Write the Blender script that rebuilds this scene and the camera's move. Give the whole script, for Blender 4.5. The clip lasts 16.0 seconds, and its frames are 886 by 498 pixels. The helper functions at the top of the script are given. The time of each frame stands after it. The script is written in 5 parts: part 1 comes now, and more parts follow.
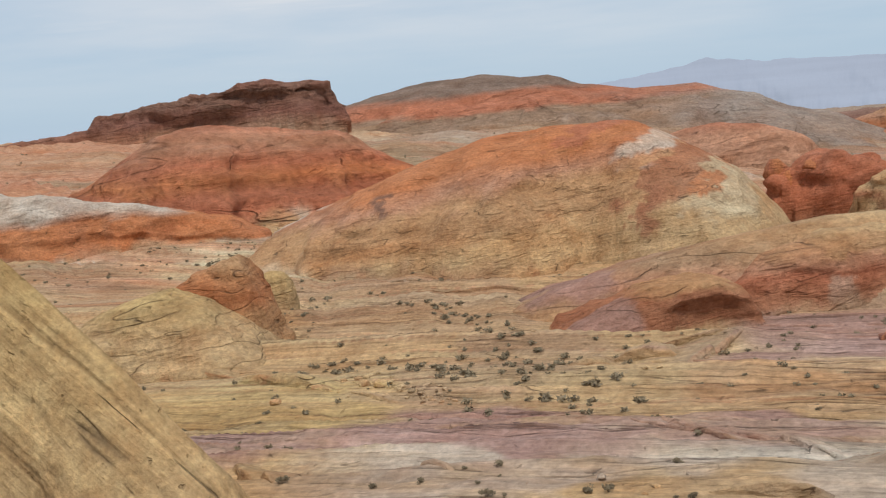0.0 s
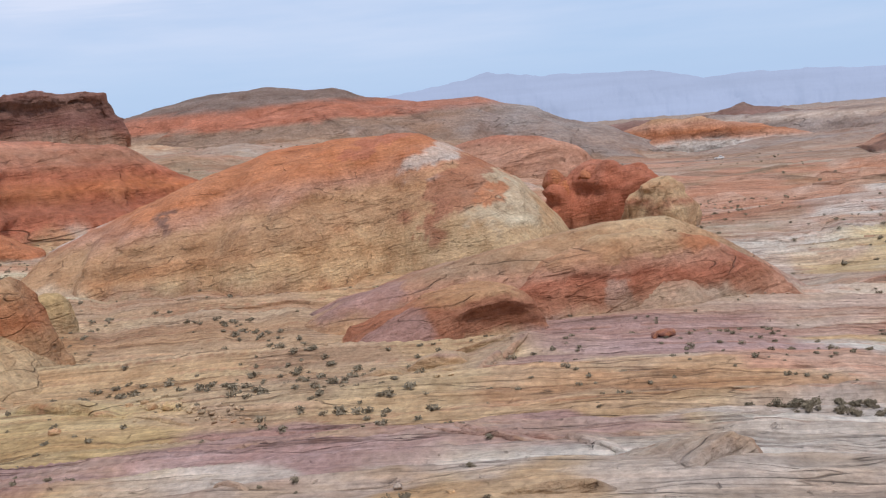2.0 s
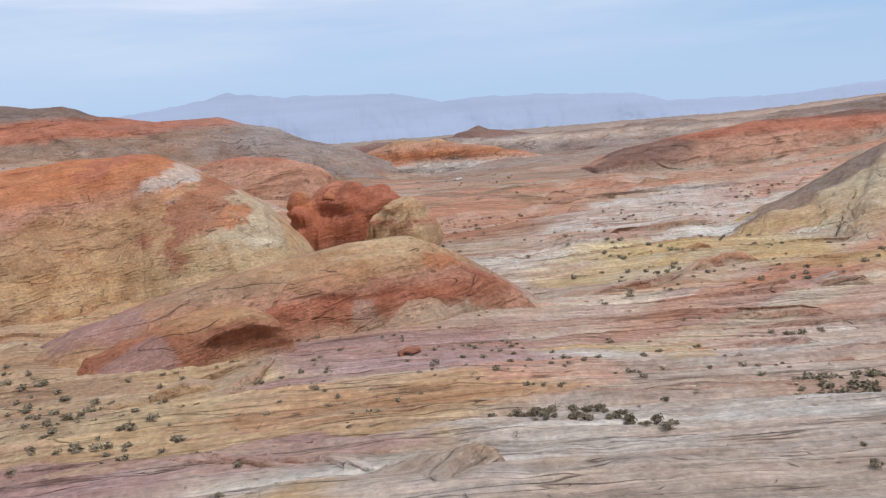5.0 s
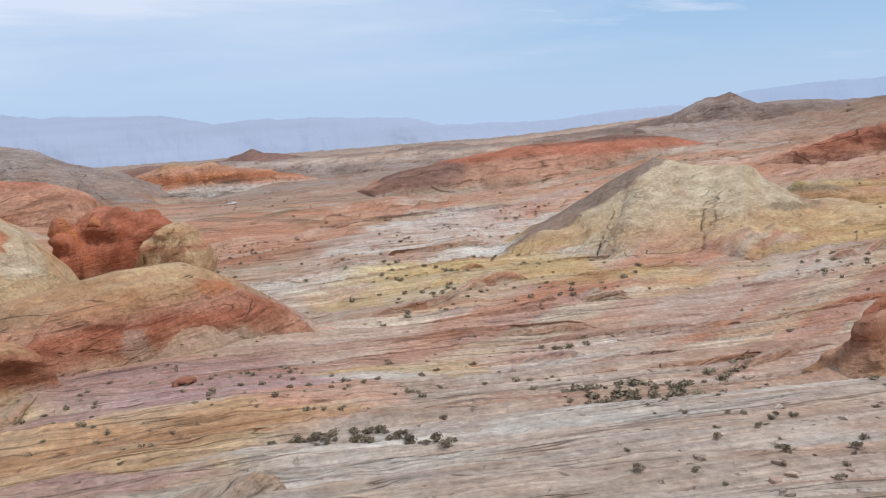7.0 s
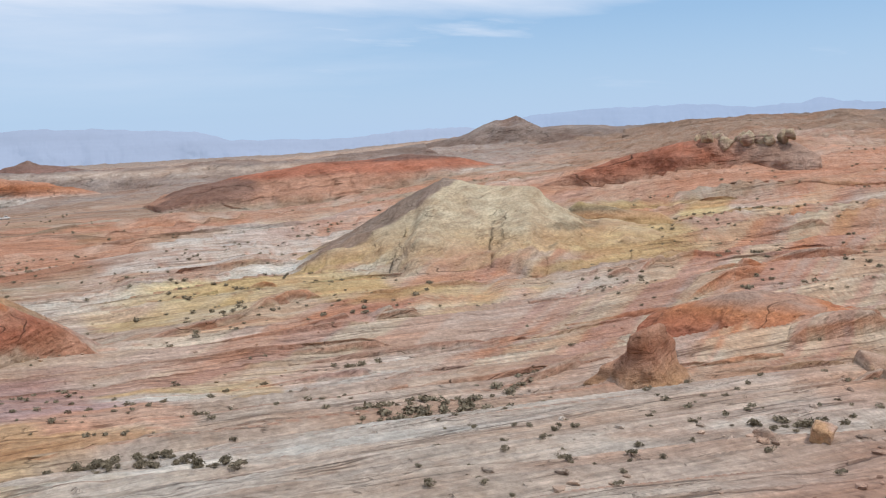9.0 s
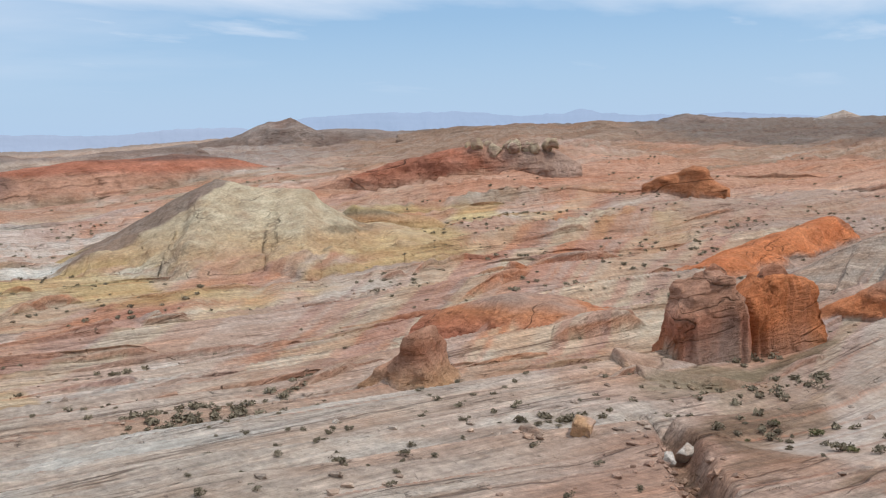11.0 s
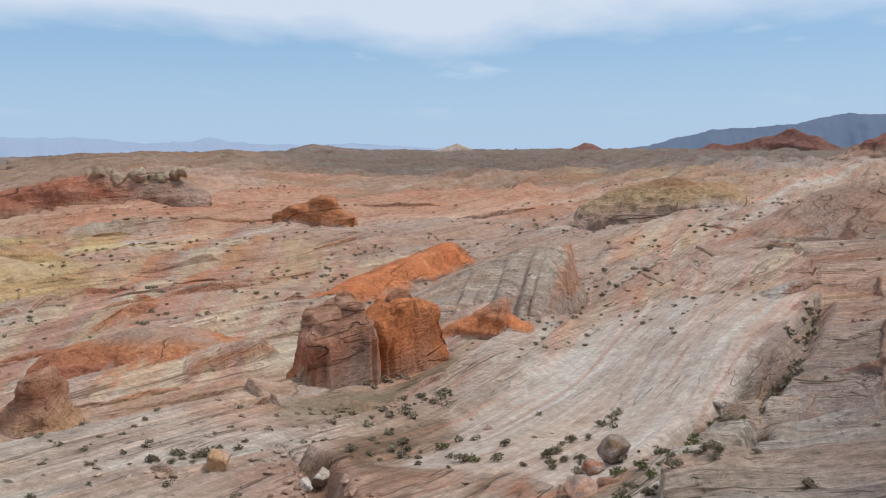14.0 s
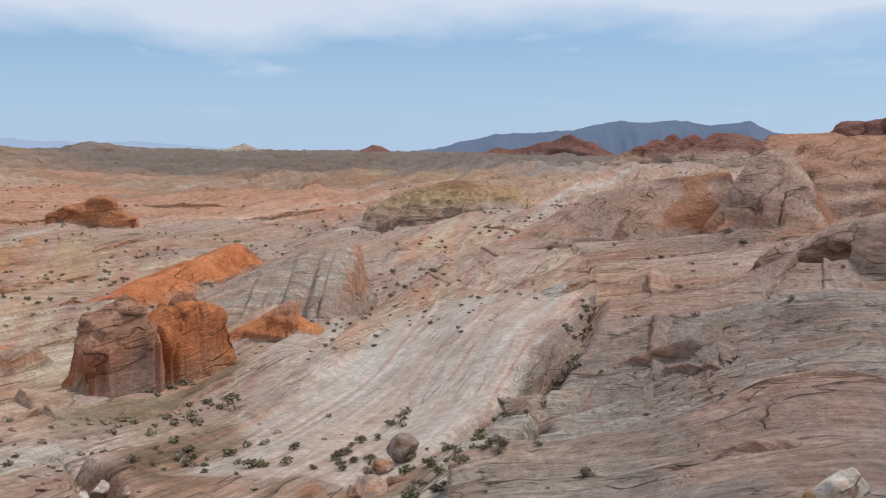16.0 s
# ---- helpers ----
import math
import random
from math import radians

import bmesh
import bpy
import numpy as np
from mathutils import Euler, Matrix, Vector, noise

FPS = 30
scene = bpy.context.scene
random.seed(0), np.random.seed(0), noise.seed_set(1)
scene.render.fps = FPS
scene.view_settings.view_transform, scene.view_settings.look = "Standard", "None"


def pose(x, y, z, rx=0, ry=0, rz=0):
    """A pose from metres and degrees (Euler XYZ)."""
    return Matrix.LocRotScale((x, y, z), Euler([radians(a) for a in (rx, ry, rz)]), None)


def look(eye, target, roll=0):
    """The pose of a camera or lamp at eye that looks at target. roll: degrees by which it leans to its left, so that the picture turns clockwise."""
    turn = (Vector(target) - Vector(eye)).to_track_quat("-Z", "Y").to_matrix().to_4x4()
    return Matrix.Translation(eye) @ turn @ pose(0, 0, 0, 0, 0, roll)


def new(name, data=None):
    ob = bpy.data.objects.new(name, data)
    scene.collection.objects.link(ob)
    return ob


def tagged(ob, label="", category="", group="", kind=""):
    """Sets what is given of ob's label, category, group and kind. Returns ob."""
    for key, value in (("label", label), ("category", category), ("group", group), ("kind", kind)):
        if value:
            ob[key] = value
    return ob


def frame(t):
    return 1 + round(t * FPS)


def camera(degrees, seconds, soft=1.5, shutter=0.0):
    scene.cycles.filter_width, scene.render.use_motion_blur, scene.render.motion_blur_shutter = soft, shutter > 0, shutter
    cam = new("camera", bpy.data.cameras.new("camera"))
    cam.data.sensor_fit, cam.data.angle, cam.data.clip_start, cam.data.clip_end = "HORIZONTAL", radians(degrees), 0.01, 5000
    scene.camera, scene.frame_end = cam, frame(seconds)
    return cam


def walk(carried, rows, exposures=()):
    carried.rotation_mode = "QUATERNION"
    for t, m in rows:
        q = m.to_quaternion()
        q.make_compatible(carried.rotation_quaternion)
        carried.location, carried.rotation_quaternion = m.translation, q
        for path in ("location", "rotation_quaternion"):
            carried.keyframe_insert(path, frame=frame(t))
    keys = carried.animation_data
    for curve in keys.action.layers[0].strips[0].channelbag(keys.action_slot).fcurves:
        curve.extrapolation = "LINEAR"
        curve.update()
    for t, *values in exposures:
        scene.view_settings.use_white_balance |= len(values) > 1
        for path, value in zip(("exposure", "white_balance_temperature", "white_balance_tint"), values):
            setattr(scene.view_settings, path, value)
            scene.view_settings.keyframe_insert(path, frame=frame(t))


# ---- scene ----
# ---- the camera: a hand-held turn on a rocky lookout ----
cam = camera(46.8, 16.0, 1.2)
TURN_ROWS = [
    (0.0, -0.00, -6.75, 4.58),
    (0.5, -2.16, -6.82, 4.69),
    (1.0, -5.77, -7.10, 5.05),
    (1.5, -8.99, -7.11, 5.16),
    (2.0, -11.84, -6.99, 4.72),
    (2.5, -14.63, -7.49, 4.54),
    (3.0, -17.51, -7.67, 4.44),
    (3.5, -19.32, -7.63, 4.31),
    (6.0, -32.22, -6.60, 4.33),
    (6.5, -35.57, -6.67, 4.21),
    (7.0, -38.59, -6.51, 4.00),
    (7.5, -40.87, -6.48, 3.05),
    (8.0, -43.72, -6.18, 3.01),
    (8.5, -47.20, -6.08, 3.00),
    (9.0, -50.09, -6.17, 2.59),
    (9.5, -53.37, -6.29, 1.83),
    (12.0, -68.66, -6.20, 1.17),
    (12.5, -72.03, -6.05, 1.06),
    (13.0, -75.65, -6.01, 0.92),
    (13.5, -78.97, -5.49, 1.22),
    (14.0, -83.00, -5.02, 0.34),
    (14.5, -86.38, -5.09, 0.35),
    (15.0, -89.98, -5.39, 0.73),
    (15.5, -92.40, -5.49, -0.03),
    (16.0, -94.74, -4.93, -0.45),
]
EXPOSURES = [(0.0, -0.42, 6950, 11), (0.5, -0.42, 6500, 13), (1.0, -0.4, 6320, 15), (1.5, -0.36, 6150, 17), (3.5, -0.32, 6150, 16), (9.0, -0.3, 6250, 12), (12.5, -0.36, 6250, 10), (16.0, -0.42, 6300, 11)]
walk(cam, [(t, pose(0.05, 0.03, 40.0, 90 + pitch, roll, yaw)) for t, yaw, pitch, roll in TURN_ROWS], EXPOSURES)

# ---- light: high sun behind thin cloud, hazy desert sky ----
SUN_AZ, SUN_EL = 164.0, 61.0
world = bpy.data.worlds.new("desert_sky")
scene.world = world
world.use_nodes = True
wn, wl = world.node_tree.nodes, world.node_tree.links
wn.clear()
w_out = wn.new("ShaderNodeOutputWorld")
w_bg = wn.new("ShaderNodeBackground")
w_bg.inputs["Strength"].default_value = 0.1
sky = wn.new("ShaderNodeTexSky")
sky.sky_type = "NISHITA"
sky.sun_disc = False
sky.sun_elevation, sky.sun_rotation = radians(SUN_EL), radians(SUN_AZ)
sky.altitude, sky.air_density, sky.dust_density, sky.ozone_density = 600, 1.0, 1.6, 1.2
w_co = wn.new("ShaderNodeTexCoord")
w_sep = wn.new("ShaderNodeSeparateXYZ")
wl.new(w_co.outputs["Generated"], w_sep.inputs[0])


def wmath(op, a, b=None, c=None, clamp=False):
    node = wn.new("ShaderNodeMath")
    node.operation, node.use_clamp = op, clamp
    for k, v in enumerate((a, b, c)):
        if v is None:
            continue
        if isinstance(v, (int, float)):
            node.inputs[k].default_value = v
        else:
            wl.new(v, node.inputs[k])
    return node.outputs[0]


# thin cloud as a sheet seen in perspective: direction over height
w_h = wmath("MAXIMUM", wmath("ADD", w_sep.outputs["Z"], 0.05), 0.02)
w_uv = wn.new("ShaderNodeCombineXYZ")
wl.new(wmath("DIVIDE", w_sep.outputs["X"], w_h), w_uv.inputs[0])
wl.new(wmath("DIVIDE", w_sep.outputs["Y"], w_h), w_uv.inputs[1])


def cloud_noise(scale, detail, stretch, turn, offset):
    mp = wn.new("ShaderNodeMapping")
    mp.inputs["Rotation"].default_value = (0, 0, radians(turn))
    mp.inputs["Scale"].default_value = stretch
    mp.inputs["Location"].default_value = offset
    wl.new(w_uv.outputs[0], mp.inputs["Vector"])
    nz = wn.new("ShaderNodeTexNoise")
    nz.inputs["Scale"].default_value, nz.inputs["Detail"].default_value = scale, detail
    nz.inputs["Roughness"].default_value = 0.55
    wl.new(mp.outputs[0], nz.inputs["Vector"])
    return nz.outputs["Fac"]


# a broad veil to the north, scattered streaks elsewhere
w_len = wmath("SQRT", wmath("ADD", wmath("MULTIPLY", w_sep.outputs["X"], w_sep.outputs["X"]), wmath("MULTIPLY", w_sep.outputs["Y"], w_sep.outputs["Y"])))
w_north = wmath("DIVIDE", w_sep.outputs["Y"], w_len)
veil = wmath("MULTIPLY_ADD", w_north, 0.9, wmath("MULTIPLY", cloud_noise(0.30, 6, (1.0, 1.0, 1.0), 25, (3.1, 1.7, 0)), 0.9))
veil = wmath("MULTIPLY", wmath("SUBTRACT", veil, 1.0), 2.0, clamp=True)
sheet = wmath("MULTIPLY_ADD", wmath("SUBTRACT", w_sep.outputs["Z"], 0.112), 6.5, cloud_noise(0.34, 7, (0.7, 1.3, 1.0), -20, (1.3, 5.2, 0)))
sheet = wmath("MULTIPLY", wmath("SUBTRACT", sheet, 0.47), 4.5, clamp=True)
streak = wmath("MULTIPLY", wmath("SUBTRACT", cloud_noise(0.55, 7, (0.8, 1.6, 1.0), 10, (7.3, 2.2, 0)), 0.60), 6.0, clamp=True)
high = wmath("MULTIPLY", wmath("SUBTRACT", w_sep.outputs["Z"], 0.03), 14.0, clamp=True)
cover = wmath("MULTIPLY", wmath("MAXIMUM", wmath("MAXIMUM", veil, sheet), streak), high, clamp=True)
haze = wmath("SUBTRACT", 1.0, wmath("MULTIPLY", w_sep.outputs["Z"], 9.0), clamp=True)
w_mix = wn.new("ShaderNodeMix")
w_mix.data_type = "RGBA"
wl.new(wmath("MULTIPLY", cover, 0.85), w_mix.inputs["Factor"])
w_tone = wn.new("ShaderNodeMix")
w_tone.data_type = "RGBA"
w_tone.inputs["Factor"].default_value = 0.5
wl.new(sky.outputs[0], w_tone.inputs["A"])
w_tone.inputs["B"].default_value = (5.2, 8.8, 13.2, 1)
w_haze = wn.new("ShaderNodeMix")
w_haze.data_type = "RGBA"
wl.new(wmath("MULTIPLY", haze, 0.6), w_haze.inputs["Factor"])
wl.new(w_tone.outputs["Result"], w_haze.inputs["A"])
w_haze.inputs["B"].default_value = (7.0, 8.9, 11.3, 1)
wl.new(w_haze.outputs["Result"], w_mix.inputs["A"])
w_mix.inputs["B"].default_value = (9.3, 10.1, 11.2, 1)
wl.new(w_mix.outputs["Result"], w_bg.inputs["Color"])
wl.new(w_bg.outputs[0], w_out.inputs[0])

sun = new("sun", bpy.data.lights.new("sun", "SUN"))
sun.data.energy, sun.data.angle, sun.data.color = 3.0, radians(4.0), (1.0, 0.94, 0.86)
sa, se = radians(SUN_AZ), radians(SUN_EL)
sun.matrix_world = look((300 * math.sin(sa) * math.cos(se), 300 * math.cos(sa) * math.cos(se), 300 * math.sin(se)), (0, 0, 0))

# ---- landform: level of the land along a few bearings from the lookout ----
EYE = 40.0
NORTH_WEST = [(0, 38.2), (6, 36.8), (15, 33), (30, 27.5), (45, 24.4), (60, 22.6), (87, 20), (120, 18), (180, 16), (240, 17), (300, 20), (450, 26), (600, 38), (800, 50), (1200, 54), (2500, 50), (5000, 40)]
NORTH = [(0, 38.2), (6, 36.8), (15, 33), (30, 27.5), (45, 24.6), (60, 22.8), (87, 20.6), (120, 18.3), (180, 15), (300, 16), (450, 25), (600, 33), (800, 36), (1200, 38), (2500, 10), (5000, 0)]
NORTH_EAST = [(0, 38.2), (6, 36.8), (15, 33), (30, 27.5), (45, 24.8), (60, 23.2), (87, 20.6), (120, 18.2), (180, 14.5), (300, 10.5), (450, 8), (600, 6.5), (850, 0.5), (1500, -2), (3000, -4), (5000, -6)]
EAST_NORTH = [(0, 38.2), (6, 36.8), (15, 33), (30, 27.5), (45, 24.8), (60, 23), (87, 20), (120, 18.5), (180, 16.5), (300, 13), (500, 9), (700, 10), (1000, 17), (1500, 16), (3000, 4), (5000, 0)]
EAST = [(0, 38.2), (6, 36.8), (15, 33), (30, 27.5), (45, 24.8), (60, 23), (87, 19.8), (120, 18.5), (170, 17.3), (300, 17.5), (450, 17.5), (600, 19.5), (1000, 24.5), (1500, 36), (3000, 42), (5000, 40)]
EAST_SOUTH = [(0, 38.2), (6, 36.8), (15, 33), (30, 27.5), (45, 24.8), (60, 23.2), (87, 20.6), (120, 19.3), (180, 18.4), (300, 19), (420, 25), (600, 30), (900, 41), (1500, 48), (3000, 55), (5000, 60)]
SOUTH_EAST = [(0, 38.2), (6, 36.8), (15, 33), (30, 27.5), (45, 25), (60, 23), (87, 20.2), (120, 18.8), (180, 17.5), (300, 18), (450, 20), (700, 27), (1200, 42), (2000, 55), (3000, 62), (5000, 70)]
SLAB = [(0, 38.2), (6, 36.8), (15, 33), (30, 27.8), (45, 25.2), (60, 23.8), (75, 23.3), (95, 23.7), (120, 22), (180, 19), (300, 18.6), (450, 20.5), (700, 27), (1200, 42), (2000, 55), (3000, 62), (5000, 70)]
SOUTH = [(0, 38.2), (6, 36.5), (15, 33.2), (30, 29.6), (45, 26.8), (62, 26), (75, 27.4), (105, 27.5), (190, 26), (300, 26), (600, 33), (1000, 41), (2000, 53), (5000, 70)]
LOOKOUT = [(0, 38.2), (6, 37.2), (12, 35.7), (15, 34.8), (25, 32), (45, 30.8), (70, 30.8), (100, 31), (150, 30.5), (200, 31.5), (400, 33), (700, 35), (1000, 42), (2000, 54), (5000, 70)]
BEARINGS = [(-42, NORTH_WEST), (-20, NORTH_WEST), (3, NORTH), (24, NORTH_EAST), (40, EAST_NORTH), (54, EAST), (68, EAST_SOUTH), (79, SOUTH_EAST), (89, SLAB), (100, SOUTH), (118, LOOKOUT), (150, LOOKOUT), (318, NORTH_WEST)]
STRIKE = (0.93, -0.3676)   # the way the tilted beds run across the land
ACROSS = (0.3676, 0.93)


def lattice(ix, iy, iz, seed):
    h = (ix * 374761393 + iy * 668265263 + iz * 2147483647 + seed * 974634777) & 0xFFFFFFFF
    h = ((h ^ (h >> 13)) * 1274126177) & 0xFFFFFFFF
    return ((h ^ (h >> 16)) & 0xFFFF) / 32767.5 - 1.0


def grain(x, y, z, seed=0):
    """Smooth value noise, -1 to 1; flat where z is a plain number."""
    if np.ndim(z) == 0:
        x, y = np.broadcast_arrays(np.asarray(x, dtype=np.float64), np.asarray(y, dtype=np.float64))
        seed, z = seed + 131 * int(math.floor(z)), None
    else:
        x, y, z = np.broadcast_arrays(*(np.asarray(q, dtype=np.float64) for q in (x, y, z)))
    fx, fy = np.floor(x), np.floor(y)
    ix, iy = fx.astype(np.int64), fy.astype(np.int64)
    u, v = x - fx, y - fy
    u, v = u * u * (3 - 2 * u), v * v * (3 - 2 * v)
    layers = [(0, 1.0)]
    if z is not None:
        fz = np.floor(z)
        w = z - fz
        w = w * w * (3 - 2 * w)
        iz = fz.astype(np.int64)
        layers = [(iz, 1 - w), (iz + 1, w)]
    out = 0.0
    for layer, weight in layers:
        low = lattice(ix, iy, layer, seed) * (1 - u) + lattice(ix + 1, iy, layer, seed) * u
        high = lattice(ix, iy + 1, layer, seed) * (1 - u) + lattice(ix + 1, iy + 1, layer, seed) * u
        out = out + weight * (low * (1 - v) + high * v)
    return out


def fbm(x, y, z, octaves=4, seed=0, gain=0.5):
    total, amp = 0.0, 1.0
    for k in range(octaves):
        total = total + amp * grain(x * 2.03 ** k, y * 2.03 ** k, z * 2.03 ** k, seed + 17 * k)
        amp *= gain
    return total


def smooth(x):
    x = np.clip(x, 0, 1)
    return x * x * (3 - 2 * x)


def land(x, y):
    """The broad level of the land."""
    d = np.hypot(x, y)
    az = np.degrees(np.arctan2(x, y))
    az = np.where(az < -42, az + 360, az)
    q = np.sqrt(d)
    out = np.zeros_like(d)
    for (a0, p0), (a1, p1) in zip(BEARINGS[:-1], BEARINGS[1:]):
        z0 = np.interp(q, np.sqrt([r[0] for r in p0]), [r[1] for r in p0])
        z1 = np.interp(q, np.sqrt([r[0] for r in p1]), [r[1] for r in p1])
        k = smooth((az - a0) / (a1 - a0))
        m = (az >= a0) & (az <= a1)
        out = np.where(m, z0 * (1 - k) + z1 * k, out)
    return out


GULLIES = [
    (58.7, 17.7, 50.1, 13.0, 1.1, 1.3),
    (50.1, 13.0, 39.5, 8.9, 1.2, 1.5),
    (50.8, -5.0, 61.6, -10.3, 1.8, 1.9),
    (61.6, -10.3, 68.8, -15.0, 1.8, 2.0),
    (68.8, -15.0, 92.0, -21.9, 1.6, 1.4),
    (45.6, -7.5, 55.6, -11.0, 1.0, 2.0),
    (70.0, 23.7, 75.9, 21.5, 1.2, 1.0),
]


def carve(x, y):
    """Depth of the washed-out gullies."""
    out = np.zeros_like(x)
    for x0, y0, x1, y1, wide, deep in GULLIES:
        dx, dy = x1 - x0, y1 - y0
        m = (np.abs(x - (x0 + x1) / 2) < abs(dx) + 8) & (np.abs(y - (y0 + y1) / 2) < abs(dy) + 8)
        if not m.any():
            continue
        u = np.clip(((x - x0) * dx + (y - y0) * dy) / (dx * dx + dy * dy), 0, 1)
        off = np.hypot(x - x0 - u * dx, y - y0 - u * dy) + 0.35 * grain(x / 4, y / 4, 0.5, 71)
        out = np.where(m, np.maximum(out, deep * (1 - smooth(np.abs(off) / wide))), out)
    return out


def hillside(x, y):
    """True on the rocky hillside south of the shrub-lined gully, where the beds crop out another way."""
    line = np.interp(x, [10, 39, 51, 62, 69, 92, 130, 190], [-1.5, -3.5, -5.2, -10.3, -15.0, -21.9, -30.0, -36.0])
    return (y < line) & (x > 8) & (np.hypot(x, y) < 190)


def bed_frame(x, y):
    """Place along and across the beds."""
    hill = hillside(x, y)
    along = np.where(hill, 0.31 * x + 0.95 * y, x * STRIKE[0] + y * STRIKE[1])
    return along, np.where(hill, 0.95 * x - 0.31 * y, x * ACROSS[0] + y * ACROSS[1])


def strata(along, n):
    """The tilted beds of the slickrock: place within a bed, its number, its thickness and the step at its edge."""
    n = n + 6.0 * grain(along / 60, n / 40, 0.5, 5) + 0.8 * grain(along / 18, n / 14, 0.5, 6) + 0.22 * grain(along / 5, n / 4, 0.5, 7)
    out = []
    for width, rise in ((19.0, 2.6), (6.7, 1.7), (2.4, 0.7)):
        s = n / width + 0.37 * width
        out.append((s - np.floor(s), np.floor(s), s, width, rise))
    return out


def bare_slab(x, y):
    """Share of the long smooth slab of pale rock beside the shrub-lined gully."""
    u = (x - 49.5) * 0.945 - (y - 3.6) * 0.327
    w = (x - 49.5) * 0.327 + (y - 3.6) * 0.945
    ragged = 1.3 * grain(x / 7, y / 7, 0.5, 81) + 0.6 * grain(x / 2.5, y / 2.5, 0.5, 82)
    return smooth((u + ragged + 3) / 4) * smooth((60 + 2 * ragged - u) / 8) * (1 - smooth((np.abs(w) + ragged - 6.2 - 0.03 * u) / 2.2))


def ground_z(x, y):
    """The land with its tilted beds, ledges and hummocks."""
    x, y = np.asarray(x, dtype=np.float64), np.asarray(y, dtype=np.float64)
    d = np.hypot(x, y)
    along, n = bed_frame(x, y)
    z = land(x, y) - carve(x, y)
    near = smooth((d - 12) / 30)
    flat = np.exp(-((d - 590) / 110) ** 4) * np.exp(-((np.degrees(np.arctan2(x, y)) - 26) / 13) ** 4)
    near = near * (1 - 0.9 * flat) * (1 - 0.88 * bare_slab(x, y)) * np.where(hillside(x, y), 1.5, 1.0)
    z = z + near * np.clip(d / 120, 0.3, 6) * 0.75 * fbm(along / 55, n / 22, 0.3, 4, 3)
    for f, index, shift, width, rise in strata(along, n):
        step = np.where(f < 0.9, f / 0.9, (1 - f) / 0.1)
        level = smooth(0.35 + 0.9 * grain(along / (6 * width) + index * 3.7, index * 1.31, 0.5, int(width * 10)))
        z = z + near * rise * (step - 0.5) * level * np.clip(d / 90, 0.5, 2.2) * smooth((38 * width - d) / (18 * width))
    rub = smooth(0.2 + 1.4 * grain(along / 42, n / 18, 0.2, 21))
    wide = np.clip(d / 110, 0.6, 3.0)
    return z + near * (0.08 + 0.30 * rub) * fbm(along / (5.5 * wide), n / (1.9 * wide), 0.7, 3, 22) * np.clip(d / 110, 0.35, 1.9)


# ---- pigments of the rocks and soils ----
# the varnish brown also paints in shade on the slabs' left walls
PIGMENT = {
    "cream": (0.585, 0.405, 0.225), "yellow": (0.56, 0.40, 0.19), "pale": (0.60, 0.485, 0.325), "white": (0.62, 0.55, 0.475),
    "pale_grey": (0.56, 0.46, 0.375), "slabrock": (0.52, 0.45, 0.385), "sandgrey": (0.52, 0.41, 0.32), "grey_pink": (0.38, 0.29, 0.24), "mauve": (0.425, 0.265, 0.225), "pinksand": (0.48, 0.325, 0.205),
    "tan": (0.54, 0.325, 0.175), "orange": (0.57, 0.235, 0.11), "salmon": (0.55, 0.295, 0.19), "blush": (0.50, 0.335, 0.25),
    "red": (0.50, 0.195, 0.115), "rust": (0.42, 0.19, 0.11), "brick": (0.275, 0.13, 0.10), "varnish_and_shade": (0.24, 0.135, 0.10),
    "scrub": (0.34, 0.225, 0.155), "greybrown": (0.25, 0.177, 0.14), "plain": (0.205, 0.155, 0.125), "grey": (0.35, 0.285, 0.245), "earth": (0.28, 0.19, 0.125), "olive": (0.30, 0.235, 0.15),
    "vivid": (0.66, 0.235, 0.095), "rose": (0.43, 0.31, 0.245),
}


PIGMENT = {key: tuple(0.815 * q for q in value) for key, value in PIGMENT.items()}


